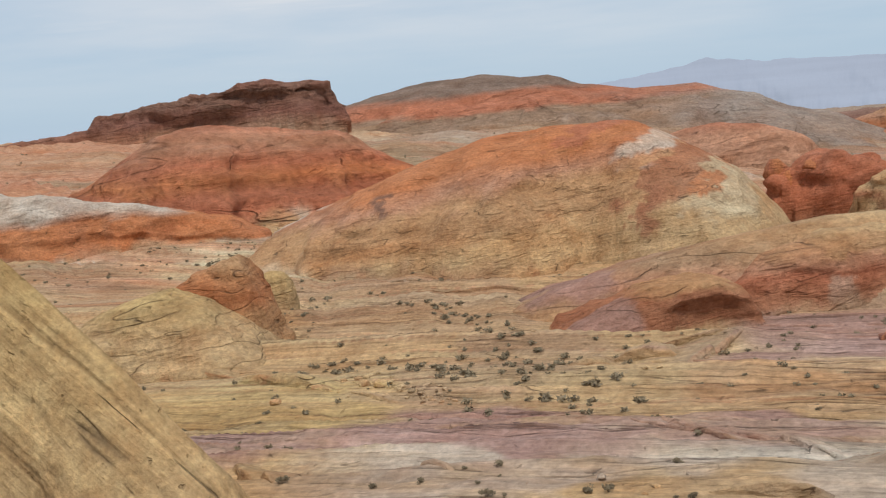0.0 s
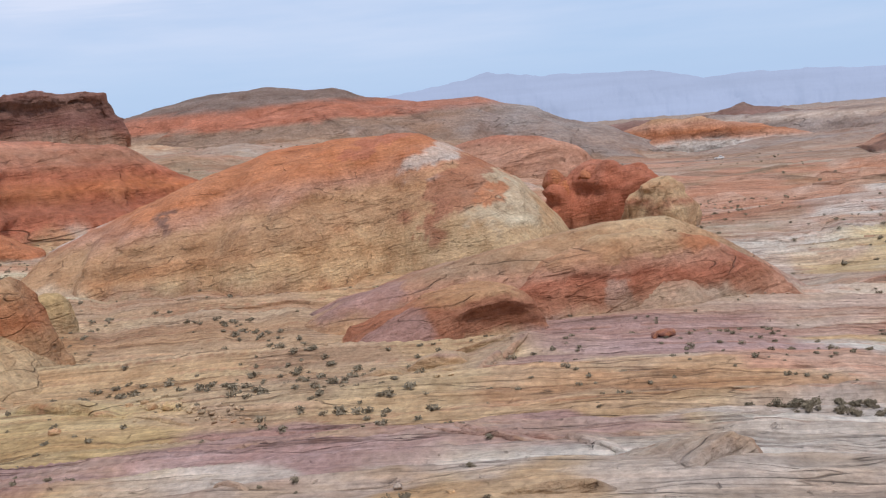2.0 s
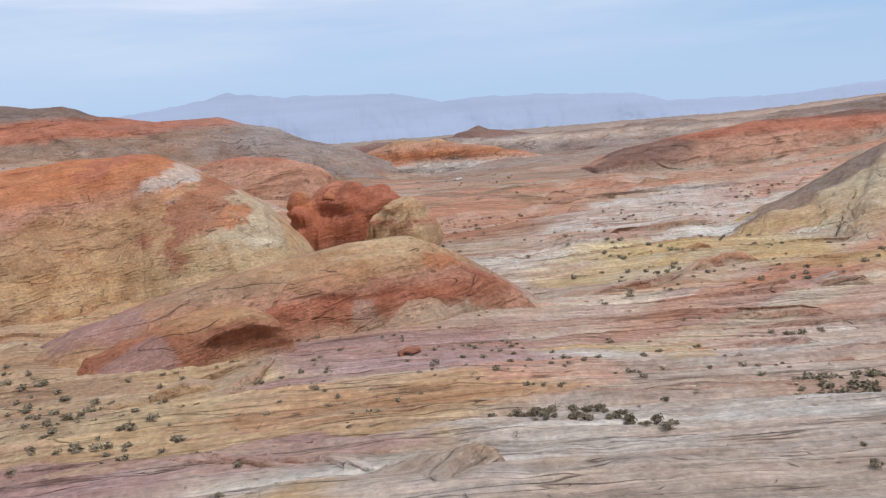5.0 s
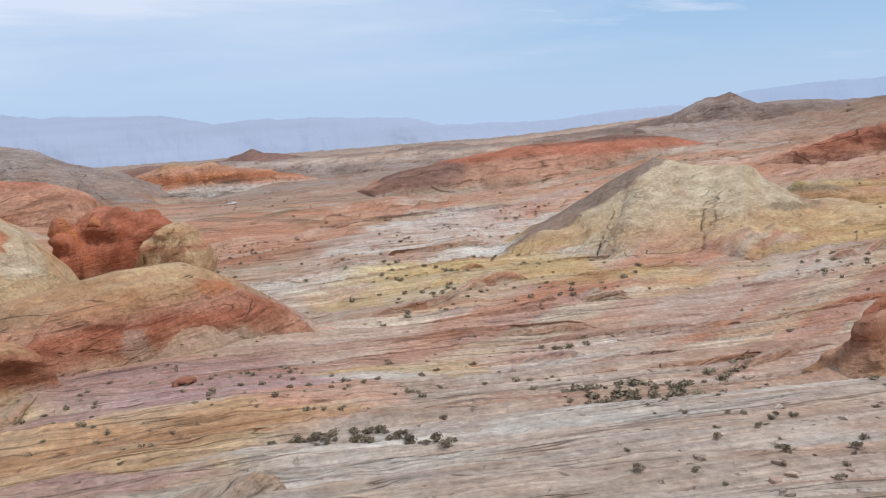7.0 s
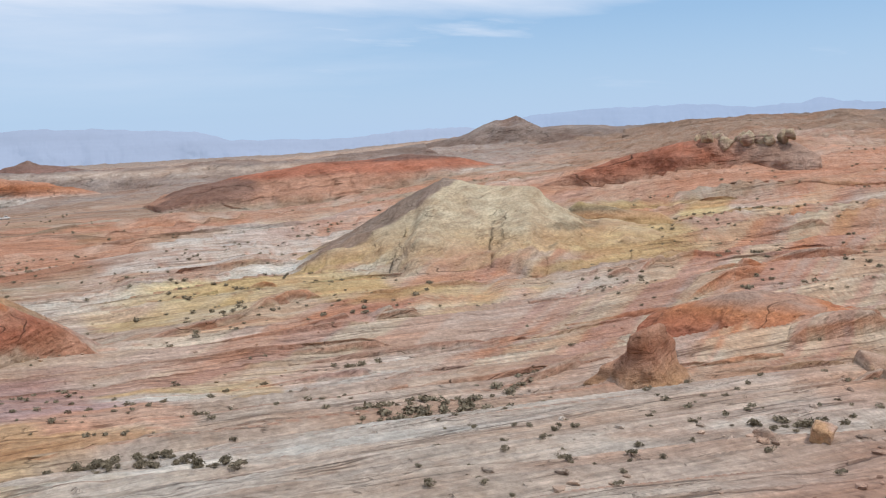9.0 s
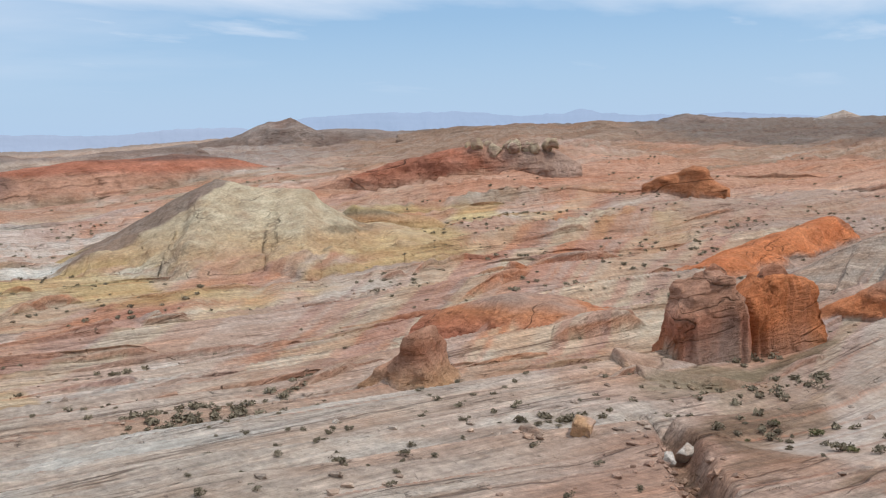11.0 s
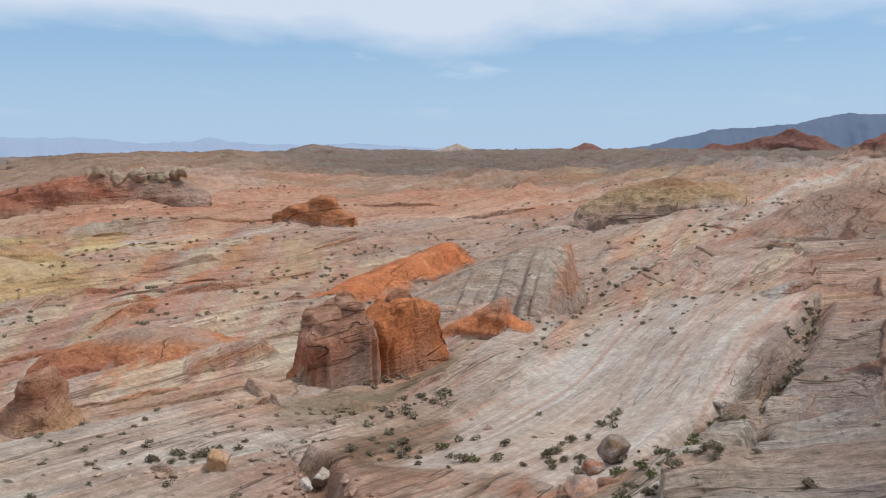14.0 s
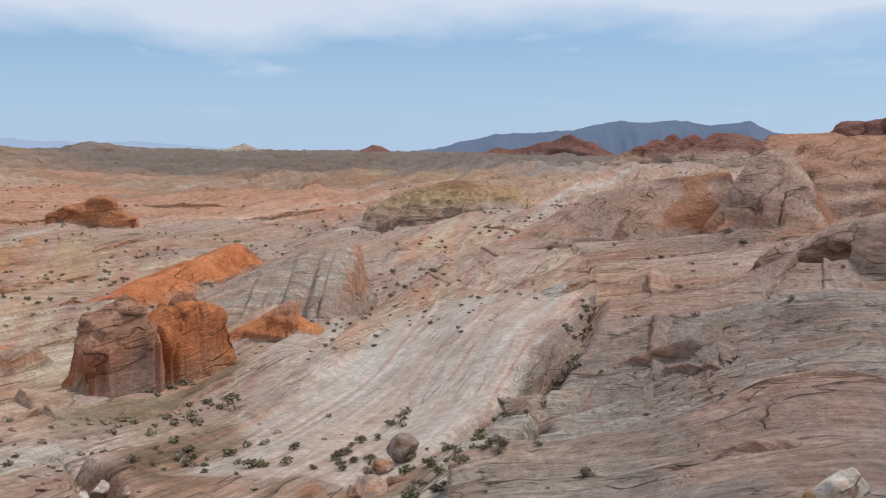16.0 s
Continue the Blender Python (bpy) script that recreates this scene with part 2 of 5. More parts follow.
class Nodes:
    """Short hand for a node tree."""

    def __init__(self, name):
        self.mat = bpy.data.materials.new(name)
        self.mat.use_nodes = True
        self.tree = self.mat.node_tree
        self.bsdf = self.tree.nodes["Principled BSDF"]

    def link(self, value, socket):
        if isinstance(value, (int, float)):
            socket.default_value = value
        elif isinstance(value, tuple):
            socket.default_value = value
        else:
            self.tree.links.new(value, socket)

    def math(self, op, a, b=0.0, clamp=False):
        n = self.tree.nodes.new("ShaderNodeMath")
        n.operation, n.use_clamp = op, clamp
        self.link(a, n.inputs[0]), self.link(b, n.inputs[1])
        return n.outputs[0]

    def place(self, scale=(1, 1, 1), turn=0.0, tilt=0.0):
        """World place, turned about the upright, tilted, then scaled."""
        vector = self.tree.nodes.new("ShaderNodeNewGeometry").outputs["Position"]
        for key, value in (("Rotation", (0, 0, radians(turn))), ("Rotation", (0, radians(tilt), 0)), ("Scale", scale)):
            m = self.tree.nodes.new("ShaderNodeMapping")
            m.inputs[key].default_value = value
            self.tree.links.new(vector, m.inputs["Vector"])
            vector = m.outputs[0]
        return vector

    def noise(self, vector, scale, detail=4, rough=0.55, warp=0.0):
        n = self.tree.nodes.new("ShaderNodeTexNoise")
        n.inputs["Scale"].default_value, n.inputs["Detail"].default_value = scale, detail
        n.inputs["Roughness"].default_value, n.inputs["Distortion"].default_value = rough, warp
        self.tree.links.new(vector, n.inputs["Vector"])
        return n.outputs["Fac"]

    def span(self, value, a, b, c, d):
        n = self.tree.nodes.new("ShaderNodeMapRange")
        self.link(value, n.inputs["Value"])
        for key, v in zip(("From Min", "From Max", "To Min", "To Max"), (a, b, c, d)):
            n.inputs[key].default_value = v
        return n.outputs[0]

    def mix(self, fac, a, b, blend="MIX"):
        n = self.tree.nodes.new("ShaderNodeMix")
        n.data_type, n.blend_type = "RGBA", blend
        self.link(fac, n.inputs["Factor"]), self.link(a, n.inputs["A"]), self.link(b, n.inputs["B"])
        return n.outputs["Result"]

    def grey(self, value):
        n = self.tree.nodes.new("ShaderNodeCombineColor")
        for k in range(3):
            self.tree.links.new(value, n.inputs[k])
        return n.outputs[0]

    def pigment(self):
        n = self.tree.nodes.new("ShaderNodeAttribute")
        n.attribute_name = "pigment"
        return n.outputs["Color"]

    def finish(self, colour, rough=0.92, bump=None, depth=0.2, strength=0.6):
        self.link(colour, self.bsdf.inputs["Base Color"])
        self.link(rough, self.bsdf.inputs["Roughness"])
        self.bsdf.inputs["Specular IOR Level"].default_value = 0.15
        if bump is not None:
            b = self.tree.nodes.new("ShaderNodeBump")
            b.inputs["Strength"].default_value, b.inputs["Distance"].default_value = strength, depth
            self.link(bump, b.inputs["Height"])
            self.tree.links.new(b.outputs[0], self.bsdf.inputs["Normal"])
        return self.mat


def bedded_stone(name, along, across, up, turn, tilt, depth, size=1.0, stained=0.5, streak=1.0):
    """Sandstone whose fine beds run along one way: broken streaks, stains, chips, straight cracks."""
    n = Nodes(name)
    beds = n.noise(n.place((along, across, up), turn, tilt), 1.0, 7, 0.66, 0.08)
    fine = n.noise(n.place((along * 2.6, across * 4.5, up * 4.5), turn, tilt), 1.0, 5, 0.62, 0.1)
    crack = n.noise(n.place((along * 0.9, across * 0.75, up * 0.75), turn, tilt), 1.0, 2, 0.4)
    crack = n.math("ABSOLUTE", n.math("SUBTRACT", crack, 0.5))
    line = n.span(crack, 0.0, 0.007, 1.0, 0.0)
    breaks = n.noise(n.place((0.13 / size, 0.13 / size, 0.2 / size)), 1.0, 5, 0.6)
    line = n.math("MULTIPLY", line, n.span(breaks, 0.45, 0.58, 0.0, 1.0))
    # long partings between the beds, open here and closed there
    part_at = n.noise(n.place((along * 0.45, across * 0.42, up * 0.42), turn, tilt), 1.0, 4, 0.55)
    part_at = n.math("ABSOLUTE", n.math("SUBTRACT", part_at, 0.52))
    parting = n.math("MULTIPLY", n.span(part_at, 0.003, 0.018, 1.0, 0.0), n.span(n.noise(n.place((along * 0.8, across * 0.3, up * 0.3), turn, tilt), 1.0, 5, 0.6), 0.49, 0.58, 0.0, 1.0))
    hue = n.noise(n.place((along * 0.16, across * 0.2, up * 0.2), turn, tilt), 1.0, 5, 0.6)
    stain = n.noise(n.place((0.07 / size, 0.07 / size, 0.05 / size)), 1.0, 6, 0.65, 0.4)
    blotch = n.noise(n.place((0.35 / size, 0.35 / size, 0.2 / size)), 1.0, 6, 0.7)
    grit = n.noise(n.place(), 1.9 / size, 7, 0.7)
    chips = n.noise(n.place((0.9 / size, 0.9 / size, 2.2 / size), turn, tilt), 1.0, 3, 0.6, 0.6)
    pits = n.span(chips, 0.66, 0.74, 0.0, 1.0)
    c = n.mix(1.0, n.pigment(), n.grey(n.span(n.math("MULTIPLY", n.math("SUBTRACT", beds, 0.5), n.span(breaks, 0.35, 0.65, 0.35 * streak, 1.5 * streak)), -0.2, 0.2, 0.70, 1.27)), "MULTIPLY")
    c = n.mix(1.0, c, n.grey(n.span(fine, 0.3, 0.7, 1 - 0.2 * streak, 1 + 0.18 * streak)), "MULTIPLY")
    c = n.mix(n.span(hue, 0.50, 0.68, 0.0, 0.8), c, n.mix(1.0, c, (1.06, 0.90, 0.79, 1), "MULTIPLY"))
    c = n.mix(n.span(hue, 0.50, 0.34, 0.0, 0.8), c, n.mix(1.0, c, (1.06, 1.10, 1.13, 1), "MULTIPLY"))
    c = n.mix(n.span(stain, 0.52, 0.72, 0.0, stained), c, n.mix(1.0, c, (0.72, 0.52, 0.42, 1), "MULTIPLY"))
    c = n.mix(n.span(blotch, 0.48, 0.66, 0.0, 0.6), c, n.mix(1.0, c, (1.2, 1.22, 1.24, 1), "MULTIPLY"))
    c = n.mix(n.span(blotch, 0.50, 0.34, 0.0, 0.45), c, n.mix(1.0, c, (0.84, 0.72, 0.64, 1), "MULTIPLY"))
    c = n.mix(1.0, c, n.grey(n.span(grit, 0.3, 0.7, 0.70, 1.28)), "MULTIPLY")
    c = n.mix(n.math("MULTIPLY", pits, 0.35), c, n.mix(1.0, c, (0.5, 0.42, 0.38, 1), "MULTIPLY"))
    c = n.mix(n.math("MULTIPLY", line, 0.6), c, (0.11, 0.075, 0.05, 1))
    c = n.mix(n.math("MULTIPLY", parting, 0.62 * streak), c, n.mix(1.0, c, (0.34, 0.27, 0.23, 1), "MULTIPLY"))
    h = n.math("ADD", n.math("MULTIPLY", beds, 1.0), n.math("MULTIPLY", fine, 0.5))
    h = n.math("ADD", h, n.math("MULTIPLY", grit, 0.6))
    h = n.math("SUBTRACT", h, n.math("MULTIPLY", line, 0.5))
    h = n.math("SUBTRACT", h, n.math("MULTIPLY", parting, 0.5 * streak))
    h = n.math("SUBTRACT", h, n.math("MULTIPLY", pits, 0.6))
    return n.finish(c, 0.93, h, depth, 1.0)


STRIKE_TURN = math.degrees(math.atan2(-STRIKE[1], STRIKE[0]))
GROUND = bedded_stone("ground_stone", 0.06, 0.95, 0.95, STRIKE_TURN, 0, 0.42)
ROCK = bedded_stone("bedded_rock", 0.10, 0.16, 0.55, STRIKE_TURN, 9, 0.7, 1.0, 0.4, 0.6)
SLOPE = bedded_stone("cracked_slope", 0.012, 0.55, 0.55, 23, -36, 0.3, 0.5, 0.3)
FAR_ROCK = bedded_stone("far_rock", 0.02, 0.03, 0.13, STRIKE_TURN, 5, 3.0, 4.0, 0.45, 0.7)


HILL = bedded_stone("hillside_stone", 0.10, 0.85, 0.85, -72, 0, 0.5, 0.8, 0.5, 1.15)
SLAB_STONE = bedded_stone("slab_stone", 0.03, 0.75, 0.75, 21, 0, 0.16, 1.0, 0.15, 0.6)


def mesh_of(name, verts, faces, colours=None, smooth_shade=True):
    """A mesh from arrays of vertices and quads."""
    me = bpy.data.meshes.new(name)
    me.vertices.add(len(verts))
    me.vertices.foreach_set("co", np.asarray(verts, dtype=np.float32).ravel())
    faces = np.asarray(faces, dtype=np.int32)
    k = faces.shape[1]
    me.loops.add(faces.size)
    me.loops.foreach_set("vertex_index", faces.ravel())
    me.polygons.add(len(faces))
    me.polygons.foreach_set("loop_start", np.arange(0, faces.size, k, dtype=np.int32))
    me.update(calc_edges=True)
    me.polygons.foreach_set("use_smooth", np.full(len(faces), smooth_shade))
    if colours is not None:
        at = me.attributes.new("pigment", "FLOAT_COLOR", "POINT")
        at.data.foreach_set("color", np.hstack([colours, np.ones((len(colours), 1))]).astype(np.float32).ravel())
    me.validate()
    return me


def sheet_faces(rows, cols, wrap=False):
    r, c = np.meshgrid(np.arange(rows - 1), np.arange(cols if wrap else cols - 1), indexing="ij")
    a, b = r * cols + c, r * cols + (c + 1) % cols
    return np.stack([a, b, b + cols, a + cols], -1).reshape(-1, 4)


# ---- the ground: one sheet from the lookout to the horizon ----
# coloured beds: bearing, distance, half width, half depth (log), slant, pigment
BEDS_A = [
    (-6.3, 97, 18.4, 0.539, -0.0136, "cream"),
    (-11.4, 71, 10.1, 0.152, -0.0156, "yellow"),
    (-3.6, 52, 13.3, 0.114, -0.0101, "mauve"),
    (10.9, 53, 13.0, 0.066, -0.0037, "mauve"),
    (7.6, 41, 16.3, 0.144, -0.0046, "pale_grey"),
    (-2.9, 132, 8.2, 0.298, -0.0131, "pinksand"),
    (3.2, 77, 6.4, 0.215, -0.0084, "pinksand"),
    (-11.4, 231, 12.9, 0.132, -0.0118, "pale"),
    (-19.8, 418, 5.5, 0.102, -0.0197, "red"),
    (-14.8, 325, 6.4, 0.080, -0.0121, "white"),
    (-20.5, 342, 5.5, 0.099, -0.0179, "orange"),
    (-19.6, 585, 5.3, 1.129, -0.0185, "salmon"),
    (4.2, 868, 8.4, 1.041, -0.0808, "scrub"),
    (-0.6, 571, 3.1, 0.218, -0.0171, "scrub"),
    (17.1, 633, 4.9, 0.440, 0.0340, "salmon"),
]
BEDS_B = [
    (25.3, 91, 10.4, 0.177, -0.0053, "mauve"),
    (24.2, 67, 7.4, 0.100, -0.0057, "tan"),
    (17.5, 58, 11.2, 0.080, -0.0093, "cream"),
    (35.0, 50, 9.9, 0.165, 0.0009, "pale_grey"),
    (0.2, 57, 7.5, 0.132, -0.0180, "mauve"),
    (17.3, 41, 12.9, 0.142, -0.0092, "pale_grey"),
    (36.1, 90, 6.8, 0.116, 0.0005, "white"),
    (30.6, 73, 4.4, 0.078, -0.0004, "salmon"),
    (30.1, 350, 7.9, 0.182, -0.0217, "rust"),
    (26.5, 593, 10.1, 0.310, -0.0130, "scrub"),
    (24.9, 957, 10.2, 0.152, -0.0194, "scrub"),
    (36.3, 218, 7.3, 0.232, -0.0167, "white"),
    (38.3, 150, 6.3, 0.147, -0.0080, "yellow"),
    (37.6, 119, 5.2, 0.071, -0.0037, "mauve"),
    (45.6, 308, 8.1, 0.230, -0.0301, "white"),
]
BEDS_C = [
    (46.9, 164, 8.7, 0.170, -0.0100, "yellow"),
    (50.0, 133, 9.2, 0.081, -0.0064, "mauve"),
    (42.0, 99, 13.2, 0.268, -0.0064, "pale_grey"),
    (35.5, 90, 6.4, 0.035, -0.0071, "yellow"),
    (55.9, 114, 5.8, 0.100, -0.0042, "salmon"),
    (33.0, 462, 9.3, 0.142, -0.0320, "salmon"),
    (48.0, 50, 13.1, 0.187, -0.0021, "pale_grey"),
    (45.7, 593, 10.1, 0.187, -0.0396, "salmon"),
    (60.2, 482, 5.2, 0.197, -0.0320, "scrub"),
    (44.5, 785, 8.1, 0.308, -0.0423, "salmon"),
    (70.8, 374, 16.0, 0.282, -0.0075, "salmon"),
    (84.6, 343, 8.7, 0.331, -0.0062, "salmon"),
    (61.7, 629, 5.6, 0.237, -0.0295, "scrub"),
    (66.0, 249, 9.4, 0.123, -0.0052, "yellow"),
    (64.2, 302, 5.6, 0.083, -0.0080, "pale_grey"),
]
BEDS_D = [
    (67.6, 173, 8.8, 0.152, -0.0031, "salmon"),
    (73.9, 151, 3.2, 0.090, 0.0033, "pale_grey"),
    (51.9, 116, 9.6, 0.218, -0.0106, "blush"),
    (65.8, 65, 10.2, 0.177, -0.0047, "pale_grey"),
    (51.6, 53, 12.3, 0.184, -0.0110, "pale_grey"),
    (67.1, 89, 4.8, 0.080, -0.0040, "orange"),
    (66.5, 105, 2.9, 0.074, -0.0048, "orange"),
    (81.4, 55, 3.4, 0.111, -0.0010, "earth"),
    (78.0, 74, 2.8, 0.109, 0.0012, "olive"),
    (88.5, 72, 6.8, 0.229, -0.0124, "pale_grey"),
    (80.1, 977, 12.5, 0.244, -0.0018, "greybrown"),
    (75.5, 593, 9.2, 0.104, 0.0037, "scrub"),
    (88.3, 467, 3.6, 0.133, -0.0100, "scrub"),
    (85.8, 601, 12.2, 0.308, -0.0090, "salmon"),
    (95.9, 190, 10.4, 0.346, -0.0253, "blush"),
]
BEDS_E = [
    (90.5, 81, 8.2, 0.288, -0.0217, "pale_grey"),
    (88.9, 60, 4.5, 0.057, -0.0128, "cream"),
    (107.8, 69, 9.9, 0.346, -0.0129, "grey_pink"),
    (113.3, 36, 5.8, 0.270, -0.0189, "blush"),
    (90.5, 45, 2.3, 0.073, -0.0138, "salmon"),
    (81.3, 839, 11.8, 0.184, 0.0071, "scrub"),
    (98.4, 693, 6.3, 0.274, -0.0238, "grey"),
    (94.7, 542, 4.6, 0.241, -0.0375, "yellow"),
    (80.5, 56, 3.6, 0.130, -0.0114, "earth"),
]
BEDS = BEDS_A + BEDS_B + BEDS_C + BEDS_D + BEDS_E


PLAINS = [(84, 1500, 30, 0.75, 0, "plain"), (62, 950, 12, 0.35, 0, "scrub"), (29, 1100, 15, 0.45, 0, "scrub"), (88, 520, 14, 0.3, 0, "scrub"), (93, 250, 8, 0.2, 0, "tan"), (44, 800, 10, 0.3, 0, "grey")]


SHEETS = [(40, 250, 7, 0.30, -0.02, "white"), (31, 185, 6, 0.16, -0.015, "pale_grey"), (43, 160, 10, 0.13, -0.012, "yellow"), (58, 205, 6, 0.10, -0.01, "yellow"), (66, 265, 9, 0.06, -0.006, "yellow"),
          (24, 300, 9, 0.16, 0.0, "salmon"), (23, 82, 8, 0.08, 0.0, "mauve"), (22, 66, 8, 0.06, 0.0, "tan"), (5, 51, 19, 0.085, -0.006, "mauve"), (89, 150, 14, 0.28, 0.0, "rose"), (86, 290, 16, 0.25, 0.0, "rose"), (75, 420, 20, 0.25, 0.0, "salmon"), (41, 950, 16, 0.35, 0.0, "grey"), (60, 800, 10, 0.2, 0.0, "scrub"), (52, 420, 7, 0.12, -0.01, "salmon")]


def soil(x, y):
    """The pigment of the ground: drifting patches of coloured beds."""
    d = np.hypot(x, y) + 1e-6
    az = np.degrees(np.arctan2(x, y))
    along, n = bed_frame(x, y)
    u_bed, v_bed = along / d * 9.0, np.log(np.clip(n, 6, None)) * 15.0
    wob = fbm(u_bed * 0.6, v_bed * 0.5, 0.5, 3, 41)
    wob2 = fbm(u_bed * 0.7, v_bed * 0.6, 4.5, 3, 47)
    patchy = 0.6 + 0.4 * smooth(0.62 + 1.1 * fbm(u_bed * 1.3, v_bed * 1.6, 7.5, 3, 49))
    az2, ld = az + 2.6 * wob, np.log(d) + 0.10 * wob2
    basis = [(-45, "cream"), (12, "cream"), (32, "sandgrey"), (58, "sandgrey"), (75, "blush"), (96, "sandgrey"), (108, "grey_pink"), (180, "blush")]
    col = np.stack([np.interp(az + 6 * wob, [q[0] for q in basis], [PIGMENT[q[1]][c] for q in basis]) for c in range(3)], -1)
    wide = smooth((d - 180) / 250)[..., None]
    col = col + (np.array(PIGMENT["blush"]) - col) * 0.5 * wide
    for a, dist, wa, wd, slant, key in BEDS + PLAINS:
        u = (az2 - a) / wa
        v = (ld - math.log(dist) - slant * (az2 - a)) / max(wd, 0.03)
        m = np.abs(u) < 1.6
        if not m.any():
            continue
        q = 1 - smooth((np.abs(u) ** 2.5 + np.abs(v) ** 2.5 - 0.55) / 0.9)
        col += (np.array(PIGMENT[key]) - col) * ((0.6 if key in ("earth", "olive") else 0.95) * q * (patchy if key != "plain" else 1.0))[..., None]
    # farther off, thin alternating benches of scrub, pale rock and tan rock
    for key, seed, share in (("scrub", 142, 0.4), ("tan", 143, 0.3), ("pale_grey", 141, 0.8), ("salmon", 147, 0.6), ("salmon", 144, 0.6), ("olive", 145, 0.6)):
        bench = smooth((fbm(u_bed, v_bed * 1.2, 0.5, 3, seed) - 0.22) / 0.22)
        col = col + (np.array(PIGMENT[key]) - col) * (share * bench * smooth((d - 110) / 160) * smooth((750 - d) / 300))[..., None]
    # long thin bands of white, salmon, orange and yellow rock that follow the beds
    u_line, v_line = along / np.clip(d, 40, 400) * 2.6, n / np.clip(d, 40, 400) ** 0.8
    zone = smooth((az - 26) / 12) * smooth((d - 62) / 40) * smooth((520 - d) / 260)
    for key, seed, share, width in (("orange", 161, 0.48, 1.5), ("blush", 163, 0.6, 1.1), ("salmon", 165, 0.45, 0.8), ("mauve", 167, 0.4, 1.3), ("pale_grey", 169, 0.4, 2.3), ("pale", 171, 0.5, 2.0)):
        band = smooth((fbm(u_line, v_line * 26 * width / 3, 0.5, 3, seed) - 0.18) / 0.14)
        col = col + (np.array(PIGMENT[key]) - col) * (share * band * zone)[..., None]
    # broad sheets of one rock that lie over the bands
    for a, dist, wa, wd, slant, key in SHEETS:
        q = np.abs((az2 - a) / wa) ** 2.5 + np.abs((ld - math.log(dist) - slant * (az2 - a)) / wd) ** 2.5
        col = col + (np.array(PIGMENT[key]) - col) * (0.85 * (1 - smooth((q - 0.5) / 0.9)) * patchy)[..., None]
    col = col + (np.array(PIGMENT["slabrock"]) - col) * (0.85 * bare_slab(x, y))[..., None]
    # brown soil held by low scrub, beside the towers and the gully
    for ex, ey, ea, eb, key in ((55.5, 9.8, 7.0, 2.8, "earth"), (75.5, 17.0, 8.0, 3.2, "olive"), (49, 20.5, 3.0, 2.2, "earth"), (84, 13.5, 9.0, 1.6, "olive"), (44, -1.5, 3.0, 2.0, "earth")):
        q = ((x - ex) / ea) ** 2 + ((y - ey + 0.3 * (x - ex)) / eb) ** 2 + 0.45 * fbm(x / 3, y / 3, 0.5, 3, 177)
        col = col + (np.array(PIGMENT[key]) - col) * (0.8 * (1 - smooth((q - 0.5) / 0.7)))[..., None]
    # gullies browned by depth: bare earth, and their shade painted in
    col = col + (np.array(PIGMENT["earth"]) - col) * (0.8 * smooth((carve(x, y) - 0.3) / 1.6))[..., None]
    # each bed has a tint of its own; its broken edge is redder, and darker to paint in scarp shade
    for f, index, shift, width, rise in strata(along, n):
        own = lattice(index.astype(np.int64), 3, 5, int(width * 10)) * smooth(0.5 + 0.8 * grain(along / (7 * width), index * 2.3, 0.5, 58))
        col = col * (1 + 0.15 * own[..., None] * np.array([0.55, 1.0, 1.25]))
        scarp_shade = smooth((f - 0.87) / 0.04) * smooth(0.3 + 1.1 * grain(along / (4 * width) + index * 5.1, index * 1.7, 0.5, 59)) * smooth((420 - d) / 250)
        col = col + (np.array(PIGMENT["rust"]) * (0.75 + 0.5 * (own[..., None] > 0)) - col) * (0.5 * scarp_shade)[..., None]
    tint = fbm(along / 26, n / 5, 0.5, 4, 53)
    col = col * (1 + 0.10 * tint[..., None] * np.array([0.6, 1.0, 1.3]))
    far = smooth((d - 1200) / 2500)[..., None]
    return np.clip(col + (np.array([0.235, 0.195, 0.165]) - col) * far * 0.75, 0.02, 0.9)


fine_az = np.arange(-34, 128, 0.15)
wide_az = np.arange(129, 325, 2.0)
bearing = np.radians(np.concatenate([fine_az, wide_az]))
reach = np.concatenate([[0.02, 0.6, 2.0], np.geomspace(4, 30, 50), np.geomspace(30.2, 220, 400), np.geomspace(222.5, 4800, 260)])
rr, aa = np.meshgrid(reach, bearing, indexing="ij")
gx, gy = rr * np.sin(aa), rr * np.cos(aa)
gz = ground_z(gx, gy)
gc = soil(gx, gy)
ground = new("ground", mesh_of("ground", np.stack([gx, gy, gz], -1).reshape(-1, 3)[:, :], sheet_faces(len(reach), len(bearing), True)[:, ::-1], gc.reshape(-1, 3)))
for stone in (GROUND, HILL, SLAB_STONE):
    ground.data.materials.append(stone)
cx, cy = (0.25 * (q[:-1] + q[1:] + np.roll(q[:-1], -1, 1) + np.roll(q[1:], -1, 1)) for q in (gx, gy))
which = np.where(hillside(cx, cy), 1, np.where(bare_slab(cx, cy) > 0.5, 2, 0))
ground.data.polygons.foreach_set("material_index", which.ravel().astype(np.int32))
tagged(ground, "banded cream, mauve, red and grey desert slickrock", "ground", kind="structure")


